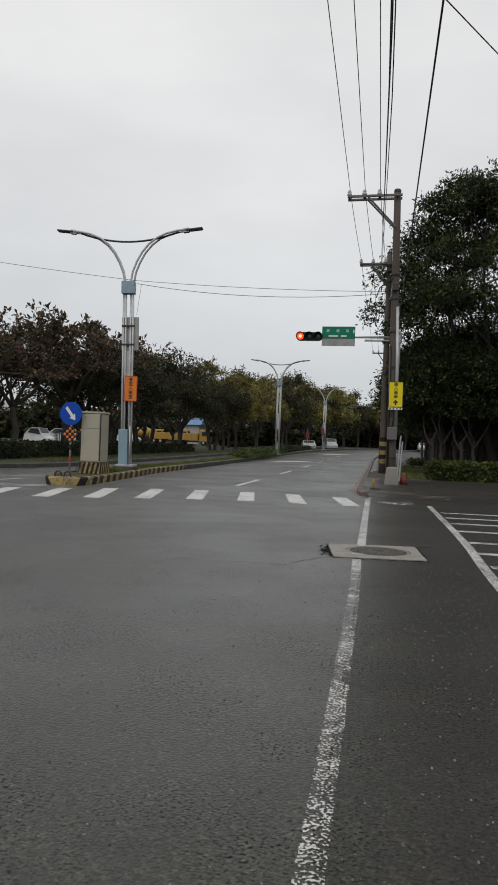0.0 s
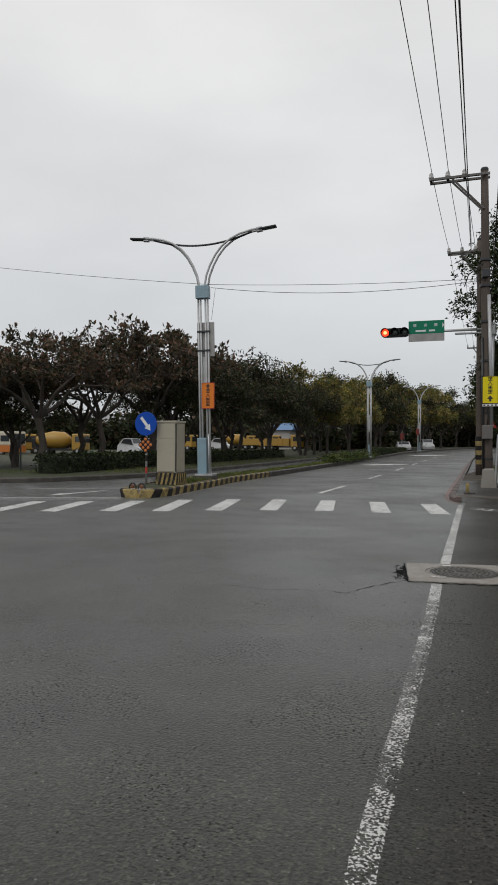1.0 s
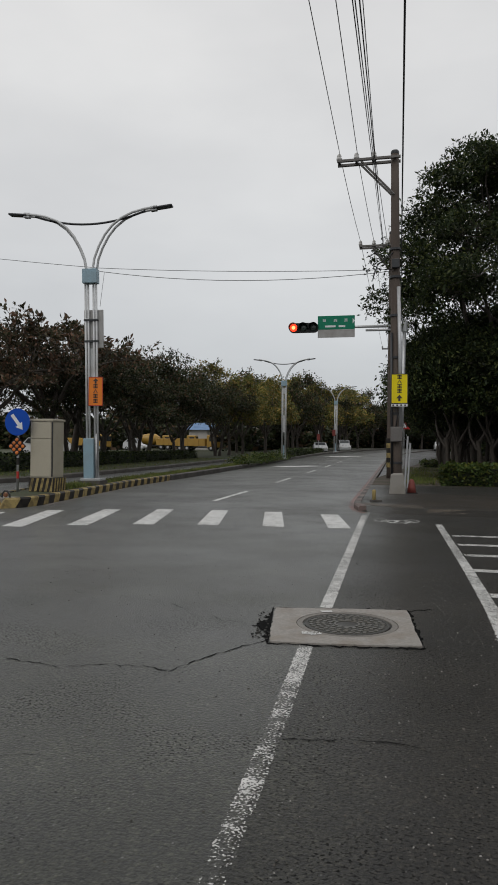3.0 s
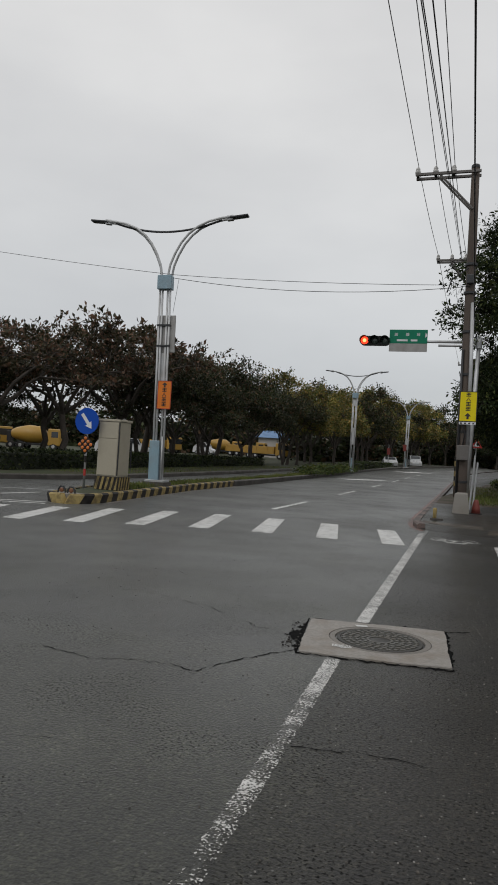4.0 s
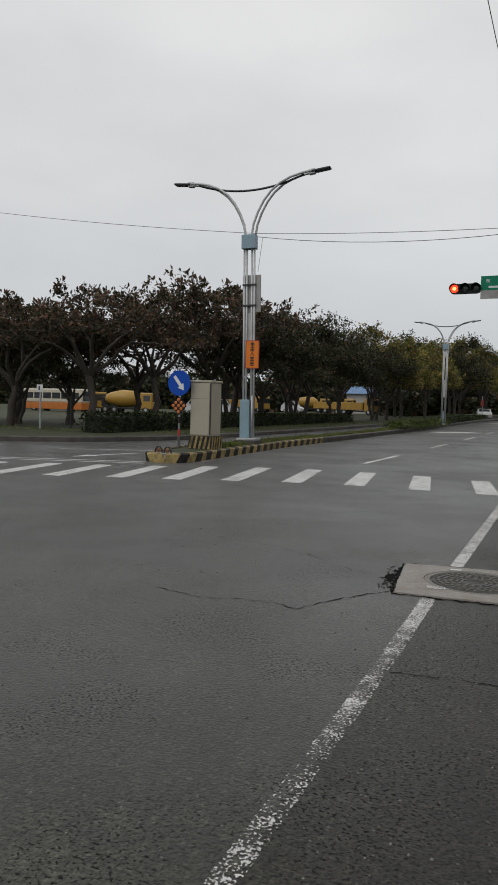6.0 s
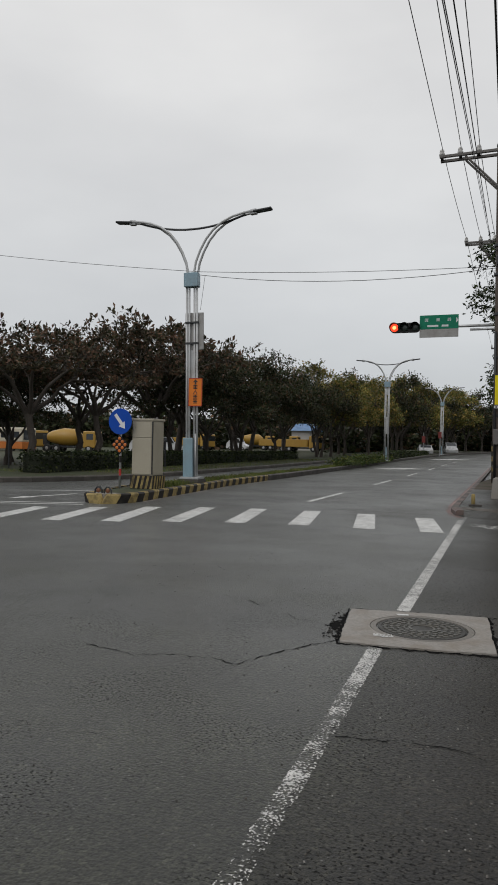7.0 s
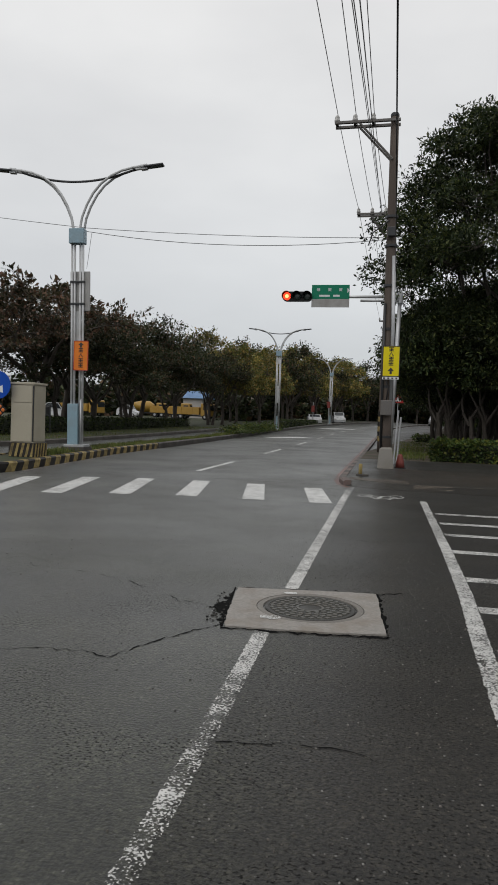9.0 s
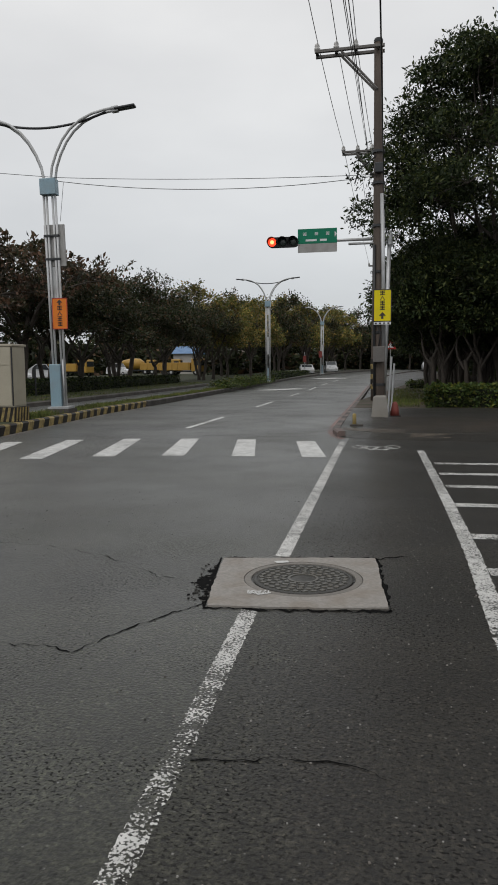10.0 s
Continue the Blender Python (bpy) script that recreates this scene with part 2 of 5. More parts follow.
WHITE_NEAR = worn_paint("chipped_white_line", (0.66, 0.655, 0.63), (0.050, 0.050, 0.047), 0.53)
RED_LINE = worn_paint("faded_red_line", (0.30, 0.17, 0.15), (0.075, 0.072, 0.07), 0.47)
TAR = surface("open_crack", (0.008, 0.008, 0.008), 0.95, vary=0.4)
TAR.node_tree.nodes["Principled BSDF"].inputs["Specular IOR Level"].default_value = 0.05
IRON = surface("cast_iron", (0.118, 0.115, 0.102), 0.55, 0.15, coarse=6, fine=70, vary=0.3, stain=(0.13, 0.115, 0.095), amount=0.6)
# Cover body, about half the tone of its raised pattern.
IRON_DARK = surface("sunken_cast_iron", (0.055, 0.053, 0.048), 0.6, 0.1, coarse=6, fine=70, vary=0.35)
POLE = surface("weathered_pole", (0.105, 0.080, 0.064), 0.75, coarse=2.2, fine=45, vary=0.35, stain=(0.065, 0.052, 0.045), amount=0.7, stretch=(1, 1, 0.15))
GALV = surface("galvanised_steel", (0.50, 0.51, 0.52), 0.45, 0.55, coarse=3, fine=40, vary=0.15, stain=(0.33, 0.32, 0.31), amount=0.5)
ARM_GREY = surface("weathered_crossarm", (0.15, 0.14, 0.132), 0.6, 0.1, coarse=4, fine=40, vary=0.25, stain=(0.13, 0.12, 0.11))
CREAM = surface("cream_coach_paint", (0.58, 0.53, 0.42), 0.35, coarse=1.5, fine=40, vary=0.06, stain=(0.42, 0.37, 0.28), amount=0.4)
LAMP_WHITE = surface("grey_white_lacquer", (0.53, 0.54, 0.545), 0.4, 0.1, coarse=2.5, fine=40, vary=0.12, stain=(0.34, 0.33, 0.31), amount=0.6)
PANEL_GREY = surface("dull_grey_panel", (0.36, 0.355, 0.345), 0.55, 0.1, coarse=2.5, fine=40, vary=0.15, stain=(0.22, 0.205, 0.19), amount=0.6)
PALE_BLUE = surface("pale_blue_enamel", (0.25, 0.37, 0.44), 0.45, coarse=3, fine=40, vary=0.12, stain=(0.22, 0.25, 0.26), amount=0.5)
STEEL_DARK = surface("dark_steel", (0.05, 0.052, 0.055), 0.4, 0.5, vary=0.2)
CABINET = surface("beige_cabinet_paint", (0.40, 0.365, 0.285), 0.45, coarse=1.8, fine=50, vary=0.08, stain=(0.31, 0.28, 0.215), amount=0.55, bump=0.05)
ORANGE_SIGN = surface("orange_sign_sheet", (0.75, 0.22, 0.035), 0.5, coarse=3, fine=60, vary=0.08, stain=(0.55, 0.15, 0.04), amount=0.4, bump=0.03, shine=0.15)
YELLOW_SIGN = surface("yellow_sign_sheet", (0.80, 0.66, 0.015), 0.4, coarse=3, fine=60, vary=0.08, stain=(0.6, 0.48, 0.03), amount=0.4, bump=0.03, shine=0.15)
GREEN_SIGN = surface("green_sign_sheet", (0.012, 0.20, 0.115), 0.4, coarse=3, fine=60, vary=0.1, stain=(0.015, 0.15, 0.09), amount=0.4, bump=0.03, shine=0.15)
BLUE_SIGN = surface("blue_sign_sheet", (0.008, 0.070, 0.42), 0.55, coarse=3, fine=60, vary=0.08, stain=(0.02, 0.07, 0.28), amount=0.4, bump=0.03, shine=0.15)
WHITE_PAINT = surface("white_sheet", (0.72, 0.73, 0.74), 0.45, coarse=3, fine=60, vary=0.06, stain=(0.5, 0.5, 0.49), amount=0.4, bump=0.03)
INK = surface("sign_ink", (0.04, 0.03, 0.025), 0.5, vary=0.2, bump=0.02)
BLACK = surface("black_housing", (0.018, 0.019, 0.02), 0.5, vary=0.2, bump=0.05, shine=0.2)
RED_PAINT = surface("red_paint", (0.45, 0.03, 0.025), 0.45, vary=0.15, stain=(0.25, 0.03, 0.025))
RED_DULL = surface("faded_dark_red", (0.22, 0.035, 0.028), 0.6, vary=0.2, stain=(0.12, 0.03, 0.025))
AMBER_DIRTY = surface("dirty_amber_lens", (0.20, 0.075, 0.03), 0.4, vary=0.3, stain=(0.08, 0.04, 0.025), amount=0.8)
RUBBER = surface("tyre_rubber", (0.022, 0.022, 0.022), 0.8, vary=0.3)
CERAMIC = surface("glazed_ceramic", (0.55, 0.54, 0.52), 0.25, vary=0.15)
WIRE = surface("cable_sheath", (0.03, 0.03, 0.032), 0.6, vary=0.2)
BARK = surface("grey_bark", (0.085, 0.070, 0.058), 0.85, coarse=3, fine=30, vary=0.5, stain=(0.045, 0.04, 0.032), amount=0.7, bump=0.7, stretch=(1, 1, 0.3))
LEAF_BRONZE = foliage("bronze_leaves", (0.026, 0.031, 0.016), (0.080, 0.066, 0.038), (0.19, 0.112, 0.074), 0.30)
LEAF_DARK = foliage("dark_green_leaves", (0.010, 0.018, 0.007), (0.040, 0.058, 0.020), (0.095, 0.11, 0.035), 0.18, 0.5)
LEAF_DULL = foliage("dull_green_leaves", (0.018, 0.024, 0.012), (0.048, 0.058, 0.024), (0.13, 0.082, 0.048), 0.14)
LEAF_YELLOW = foliage("yellow_green_leaves", (0.060, 0.086, 0.026), (0.19, 0.19, 0.050), (0.36, 0.25, 0.07), 0.32)
LEAF_HEDGE = foliage("hedge_leaves", (0.032, 0.055, 0.016), (0.080, 0.115, 0.028), (0.15, 0.16, 0.035), 0.2)
BLADES = foliage("grass_blades", (0.07, 0.105, 0.026), (0.15, 0.18, 0.045), (0.20, 0.18, 0.07), 0.22, 0.6)
GLASS = glass("dark_vehicle_glass", (0.03, 0.035, 0.04))
ROOF_GREY = surface("metal_roofing", (0.30, 0.31, 0.325), 0.5, 0.1, coarse=0.5, fine=20, vary=0.12, stain=(0.22, 0.21, 0.20))
WALL_PALE = surface("pale_render", (0.46, 0.44, 0.42), 0.8, coarse=0.5, fine=20, vary=0.1, stain=(0.33, 0.31, 0.29))
TRUCK_YELLOW = surface("machine_yellow", (0.42, 0.25, 0.045), 0.4, coarse=1.5, fine=40, vary=0.12, stain=(0.38, 0.20, 0.03))
TRUCK_ORANGE = surface("machine_orange", (0.55, 0.17, 0.03), 0.4, coarse=1.5, fine=40, vary=0.12, stain=(0.33, 0.12, 0.03))
CAR_WHITE = surface("white_car_paint", (0.50, 0.51, 0.52), 0.3, coarse=1.0, fine=30, vary=0.05, stain=(0.5, 0.5, 0.5), amount=0.3, bump=0.02)
LENS_OFF = surface("unlit_lens", (0.03, 0.045, 0.04), 0.2, vary=0.1)
AMBER = surface("amber_reflector", (0.62, 0.17, 0.03), 0.25, vary=0.2, stain=(0.2, 0.07, 0.02))
RED_LIT = glow("lit_red_signal", (1.0, 0.055, 0.02), 1.7)
RED_CORE = glow("lit_red_core", (1.0, 0.40, 0.14), 2.2)

# ---- building blocks ----


class Shape:
    """Collects vertices and faces of one mesh."""

    def __init__(self):
        self.v, self.f, self.m = [], [], []

    def add(self, verts, faces, slot=0):
        k = len(self.v)
        self.v += [tuple(p) for p in verts]
        self.f += [tuple(i + k for i in f) for f in faces]
        self.m += [slot] * len(faces)
        return self

    def box(self, x0, x1, y0, y1, z0, z1, bevel=0.0, slot=0, turn=None):
        bm = bmesh.new()
        bmesh.ops.create_cube(bm, size=1)
        bmesh.ops.transform(bm, matrix=Matrix.Translation(((x0 + x1) / 2, (y0 + y1) / 2, (z0 + z1) / 2)) @ Matrix.Diagonal((x1 - x0, y1 - y0, z1 - z0, 1)), verts=bm.verts)
        if bevel:
            bmesh.ops.bevel(bm, geom=bm.edges[:], offset=bevel, segments=2, affect="EDGES", profile=0.5)
        if turn:
            bmesh.ops.transform(bm, matrix=turn, verts=bm.verts)
        return self.take(bm, slot)

    def take(self, bm, slot=0):
        bm.verts.index_update()
        self.add([v.co[:] for v in bm.verts], [[v.index for v in f.verts] for f in bm.faces], slot)
        bm.free()
        return self

    def tube(self, path, radii, n=8, slot=0, caps=True):
        path = [Vector(p) for p in path]
        if not hasattr(radii, "__len__"):
            radii = [radii] * len(path)
        rings, side = [], None
        for k, p in enumerate(path):
            d = (path[min(k + 1, len(path) - 1)] - path[max(k - 1, 0)]).normalized()
            if side is None:
                side = d.orthogonal().normalized()
            side = (side - d * side.dot(d)).normalized()
            other = d.cross(side)
            rings.append([p + radii[k] * (math.cos(a) * side + math.sin(a) * other) for a in (math.tau * j / n for j in range(n))])
        verts = [q for r in rings for q in r]
        faces = [(i * n + j, i * n + (j + 1) % n, (i + 1) * n + (j + 1) % n, (i + 1) * n + j) for i in range(len(path) - 1) for j in range(n)]
        if caps:
            faces += [tuple(range(n))[::-1], tuple((len(path) - 1) * n + j for j in range(n))]
        return self.add(verts, faces, slot)

    def lathe(self, base, profile, n=16, slot=0, axis="z"):
        """Rings of (radius, height) round an axis through base."""
        bx, by, bz = base
        verts = []
        for r, h in profile:
            for j in range(n):
                c, s = r * math.cos(math.tau * j / n), r * math.sin(math.tau * j / n)
                verts.append({"z": (bx + c, by + s, bz + h), "y": (bx + c, by + h, bz + s), "x": (bx + h, by + c, bz + s)}[axis])
        k = len(profile)
        faces = [(i * n + j, i * n + (j + 1) % n, (i + 1) * n + (j + 1) % n, (i + 1) * n + j) for i in range(k - 1) for j in range(n)]
        faces += [tuple(range(n))[::-1], tuple((k - 1) * n + j for j in range(n))]
        return self.add(verts, faces, slot)

    def prism(self, outline, z0, z1, slot=0):
        """An upright prism; z0 and z1 are heights or functions of (x, y)."""
        low = z0 if callable(z0) else (lambda x, y: z0)
        top = z1 if callable(z1) else (lambda x, y: z1)
        n = len(outline)
        verts = [(x, y, low(x, y)) for x, y in outline] + [(x, y, top(x, y)) for x, y in outline]
        faces = [tuple(range(n))[::-1], tuple(range(n, 2 * n))] + [(j, (j + 1) % n, n + (j + 1) % n, n + j) for j in range(n)]
        return self.add(verts, faces, slot)

    def slab(self, outline, y0, y1, slot=0):
        """A plate that stands upright: an outline in x and z between two depths."""
        n = len(outline)
        verts = [(x, y0, z) for x, z in outline] + [(x, y1, z) for x, z in outline]
        faces = [tuple(range(n)), tuple(range(n, 2 * n))[::-1]] + [(j, n + j, n + (j + 1) % n, (j + 1) % n) for j in range(n)]
        return self.add(verts, faces, slot)

    def mesh(self, name, *mats, smooth=False):
        me = bpy.data.meshes.new(name)
        me.from_pydata(self.v, [], self.f)
        for m in mats:
            me.materials.append(m)
        if len(mats) > 1:
            me.polygons.foreach_set("material_index", self.m)
        bm = bmesh.new()
        bm.from_mesh(me)
        bmesh.ops.recalc_face_normals(bm, faces=bm.faces)
        bm.to_mesh(me)
        bm.free()
        if smooth:
            me.shade_smooth()
        me.update()
        return me


def part(name, shape, material, parent, label="", smooth=False):
    me = shape if isinstance(shape, bpy.types.Mesh) else shape.mesh(name, material, smooth=smooth)
    ob = new(name, me)
    ob.parent = parent
    if label:
        tagged(ob, label)
    return ob


def thing(name, m, label, category, group=""):
    ob = new(name)
    ob.empty_display_size = 0.2
    ob.matrix_basis = m
    return tagged(ob, label, category, group)


def setting(name, shape, *mats, label="", kind="structure", smooth=False):
    ob = new(name, shape.mesh(name, *mats, smooth=smooth))
    return tagged(ob, label, name.split("_")[0], kind=kind)


def rise(y):
    """The road climbs gently away from the crossing."""
    if y < 20:
        return 0.0
    if y < 85:
        return 1.1e-4 * (y - 20) ** 2
    return 0.465 + 0.010 * min(y - 85, 60)


def bend(y):
    """How far the road has swung to the right."""
    return 0.0014 * max(0.0, y - 60) ** 2


def sheet(outline_at, ys, lift, slot=0, into=None):
    """A surface between two edges (x of the left and right edge at y) that follows the road's rise."""
    s = into or Shape()
    n = 12
    verts, faces = [], []
    for y in ys:
        a, b = outline_at(y)
        verts += [(a + (b - a) * j / n, y, rise(y) + lift) for j in range(n + 1)]
    for i in range(len(ys) - 1):
        faces += [(i * (n + 1) + j, i * (n + 1) + j + 1, (i + 1) * (n + 1) + j + 1, (i + 1) * (n + 1) + j) for j in range(n)]
    return s.add(verts, faces, slot)


def span(a, b, step):
    k = max(1, round((b - a) / step))
    return [a + (b - a) * i / k for i in range(k + 1)]


# ---- ground, road and markings ----
far = Shape()
far.add([(-3000, -3000, -0.3), (3000, -3000, -0.3), (3000, 3000, -0.3), (-3000, 3000, -0.3)], [(0, 1, 2, 3)])
setting("ground", far, TURF, label="grassy ground reaching to the horizon")
road_y = [-60, -30, -10, 0, 10, 20] + span(25, 170, 5)
setting("road", sheet(lambda y: (-90 + bend(y), 0.0 + bend(y)), road_y, 0.0), ASPHALT, label="damp grey asphalt road at a junction")
setting("shoulder", sheet(lambda y: (0.0 + bend(y), 60 + bend(y)), road_y, 0.0), APRON, label="darker wet brown-grey asphalt beside the road")


def strip(points, width, lift=0.004, rows=1):
    """A painted strip along a line of (x, y)."""
    s = Shape()
    for (x0, y0), (x1, y1) in zip(points, points[1:]):
        d = Vector((x1 - x0, y1 - y0)).normalized() * (width / 2)
        quad = [(x0 - d.y, y0 + d.x), (x0 + d.y, y0 - d.x), (x1 + d.y, y1 - d.x), (x1 - d.y, y1 + d.x)]
        s.add([(x, y, rise(y) + lift) for x, y in quad], [(0, 1, 2, 3)])
    return s


def ragged(points, width, lift):
    """A painted strip whose edges have crumbled."""
    line = []
    for (x0, y0), (x1, y1) in zip(points, points[1:]):
        k = max(1, int((y1 - y0) / 0.02))
        line += [(x0 + (x1 - x0) * j / k, y0 + (y1 - y0) * j / k) for j in range(k)]
    line.append(points[-1])
    verts = []
    for x, y in line:
        for side in (-1, 1):
            verts.append((x + side * width * (0.5 + 0.09 * noise.noise((y * 22, side * 4, 0)) + 0.09 * noise.noise((y * 70, side * 9, 2))), y, lift))
    return Shape().add(verts, [(2 * j, 2 * j + 1, 2 * j + 3, 2 * j + 2) for j in range(len(line) - 1)])


for points, paint in (([(0.012, -6), (-0.002, 3.9), (-0.014, 6.9)], WHITE_NEAR), ([(-0.014, 6.9), (-0.018, 7.15), (-0.024, 7.6)], WHITE_THIN), ([(-0.024, 7.6), (-0.034, 8.1)], WHITE_NEAR), ([(-0.034, 8.1), (-0.056, 9.03)], WHITE_LINE)):
    setting("edge_line", ragged(points, 0.102 if points[0][1] > 7.5 else 0.096, 0.002), paint, label="worn white edge line along the road")
setting("edge_line", ragged([(-0.034, 10.21), (-0.05, 13), (-0.09, 18.9)], 0.115, 0.002), BAY_LINE, label="white edge line beyond the manhole slab")
# zebra crossing: near-left and far-left corner of each bar
ZEBRA = [(-0.60, 16.38, -1.00, 18.85), (-1.77, 16.33, -2.24, 19.10), (-2.96, 16.28, -3.45, 19.15), (-4.10, 16.02, -4.66, 19.00), (-5.17, 15.58, -5.78, 18.65),
         (-6.15, 15.08, -6.86, 18.10), (-7.17, 14.70, -7.82, 17.40), (-8.28, 14.22, -8.90, 16.80), (-9.35, 13.80, -9.95, 16.38), (-10.45, 13.35, -11.05, 15.9),
         (-11.55, 12.9, -12.15, 15.45), (-12.65, 12.45, -13.25, 15.0), (-13.75, 12.0, -14.35, 14.55)]
crossing = tagged(new("zebra_crossing"), "white zebra crossing bars across the road", "crossing", kind="structure")
for x0, y0, x1, y1 in ZEBRA:
    bar = Shape().add([(x0, y0, 0.004), (x0 + 0.39, y0 + 0.03, 0.004), (x1 + 0.37, y1 + 0.05, 0.004), (x1, y1, 0.004)], [(0, 1, 2, 3)])
    part("crossing_bar", bar, WHITE_BAR, crossing)
lanes = tagged(new("lane_line"), "broken white lane line in the carriageway", "lane line", kind="structure")
for k in range(9):
    y0 = 21.75 + 9.55 * k
    part("dash", strip([(-4.07 + bend(y0), y0), (-4.07 + bend(y0 + 4.1), y0 + 4.1)], 0.145), WHITE_BAR, lanes)
setting("marking_line", strip([(-7.1, 49.6), (-4.9, 52.4)], 1.3), WHITE_BAR, label="white slanting line on the carriageway")
setting("marking_line", strip([(-6.9 + bend(80), 79), (-4.6 + bend(80), 82)], 2.2), WHITE_BAR, label="white slanting line on the carriageway")
setting("stop_line", strip([(-8.3, 17.78), (-13.6, 15.75)], 0.13), WHITE_BAR, label="white double line beside the crossing")
setting("stop_line", strip([(-8.5, 18.15), (-13.8, 16.15)], 0.13), WHITE_BAR, label="white double line beside the crossing")
setting("marking_line", strip([(-10.5, 22.0), (-13.0, 20.5)], 0.13), WHITE_BAR, label="thin white line on the far carriageway")
arrow = strip([(-10.35, 20.6), (-10.7, 18.9)], 0.16)
arrow.add([(-10.95, 19.1, 0.004), (-10.45, 19.0, 0.004), (-10.78, 18.2, 0.004)], [(0, 1, 2)])
setting("lane_arrow", arrow, WHITE_BAR, label="white lane arrow on the far carriageway")
# marked bays on the right
setting("bay_line", ragged([(1.325, 2.0), (1.36, 8.8), (1.40, 10.5), (1.395, 12.5), (1.365, 15), (1.335, 17.5)], 0.12, 0.004), BAY_LINE, label="white line along the marked parking bays")
bays = tagged(new("parking_bay_bars"), "white bars between scooter parking bays", "bay marking", kind="structure")
for y in (15.82, 14.76, 13.72, 12.52, 11.1, 10.02, 8.95):
    part("bay_bar", strip([(1.455, y), (3.6, y + 0.03)], 0.19), BAY_LINE, bays)
setting("bay_line", strip([(3.66, 8.0), (3.66, 17.5)], 0.12), WHITE_BAR, label="white line closing the parking bays")
# bicycle pictogram
bike = Shape()
for cx in (0.28, 0.86):
    for j in range(14):
        a, b = math.tau * j / 14, math.tau * (j + 1) / 14
        bike.add([(cx + r * math.cos(q), 18.0 + 1.9 * r * math.sin(q), 0.004) for r, q in ((0.11, a), (0.15, a), (0.15, b), (0.11, b))], [(0, 1, 2, 3)])
for a, b in (((0.28, 18.0), (0.50, 17.5)), ((0.50, 17.5), (0.72, 17.62)), ((0.28, 18.0), (0.66, 18.0)), ((0.66, 18.0), (0.86, 18.0)), ((0.50, 17.5), (0.60, 17.95)), ((0.72, 17.5), (0.86, 18.0))):
    q = strip([a, b], 0.075)
    bike.add(q.v, q.f)
setting("bicycle_marking", bike, WHITE_LINE, label="white bicycle symbol painted on the asphalt")
setting("kerb_line", strip([(-0.12, 19.45), (-0.36, 20.0), (-0.52, 21.2), (-0.56, 23), (-0.56, 40), (-0.56, 58)], 0.11), RED_LINE, label="faded red line along the kerb")

# cracks, patches and holes in the surface
rng = random.Random(7)


def crack(points, width):
    """A jagged open crack along a rough line."""
    s, line = Shape(), []
    for (x0, y0), (x1, y1) in zip(points, points[1:]):
        k = max(2, int(math.hypot(x1 - x0, y1 - y0) / 0.035))
        line += [(x0 + (x1 - x0) * i / k + rng.gauss(0, 0.008), y0 + (y1 - y0) * i / k + rng.gauss(0, 0.016)) for i in range(k)]
    line.append(points[-1])
    closed = 0.36 if width > 0.0042 else 0.2
    w = [width * rng.uniform(0.1, 1.0) * min(1.0, max(0.06, 4 * (closed + noise.noise((points[0][0] * 9 + i * 0.31, points[0][1], 3.0))))) for i in range(len(line))]
    verts = []
    for i, ((x, y), k_) in enumerate(zip(line, w)):
        (xa, ya), (xb, yb) = line[max(i - 1, 0)], line[min(i + 1, len(line) - 1)]
        u = Vector((ya - yb, xb - xa)).normalized() * k_
        verts += [(x - u.x, y - 1.4 * u.y, 0.003), (x + u.x, y + 1.4 * u.y, 0.003)]
    return s.add(verts, [(2 * i, 2 * i + 2, 2 * i + 3, 2 * i + 1) for i in range(len(line) - 1)])


CRACKS = [([(-0.36, 9.03), (-0.51, 8.82), (-0.68, 8.53), (-0.83, 8.19)], 0.0075), ([(-0.83, 8.19), (-1.02, 8.27), (-1.25, 8.24), (-1.56, 8.13), (-1.95, 8.2)], 0.005), ([(-0.6, 9.52), (-0.8, 9.55), (-1.05, 9.76)], 0.004), ([(-1.05, 9.76), (-1.38, 9.99), (-1.93, 10.24), (-2.45, 10.3)], 0.0042),
          ([(0.04, 7.33), (0.23, 7.37), (0.46, 7.39), (0.66, 7.38), (0.76, 7.32)], 0.0045), ([(-1.5, 6.9), (-1.25, 6.85), (-1.05, 6.9)], 0.003), ([(0.68, 10.25), (0.95, 10.4)], 0.012),
          ([(-3.2, 19.9), (0.0, 19.7)], 0.012), ([(-3.2, 29), (-1.6, 28.6), (-0.7, 28.2)], 0.04)]
for points, width in CRACKS:
    setting("road_crack", crack(points, width), TAR, label="thin jagged crack in the asphalt", kind="structure")

# manhole slab with its iron cover
slab = tagged(new("manhole_slab"), "pale concrete slab round an iron manhole cover in the asphalt", "manhole", kind="structure")
ring_c = (0.19, 9.64)
outline = [(-0.47, 10.07), (-0.1, 10.13), (0.3, 10.2), (0.67, 10.24), (0.70, 9.95), (0.73, 9.5), (0.765, 9.12), (0.4, 9.05), (0.0, 9.01), (-0.325, 8.98), (-0.39, 9.4), (-0.43, 9.75)]
turns = sorted([math.tau * j / 144 for j in range(144)] + [math.atan2(y - ring_c[1], x - ring_c[0]) % math.tau for x, y in outline])
n = len(turns)
rim = [(ring_c[0] + 0.405 * math.cos(a), ring_c[1] + 0.405 * math.sin(a)) for a in turns]


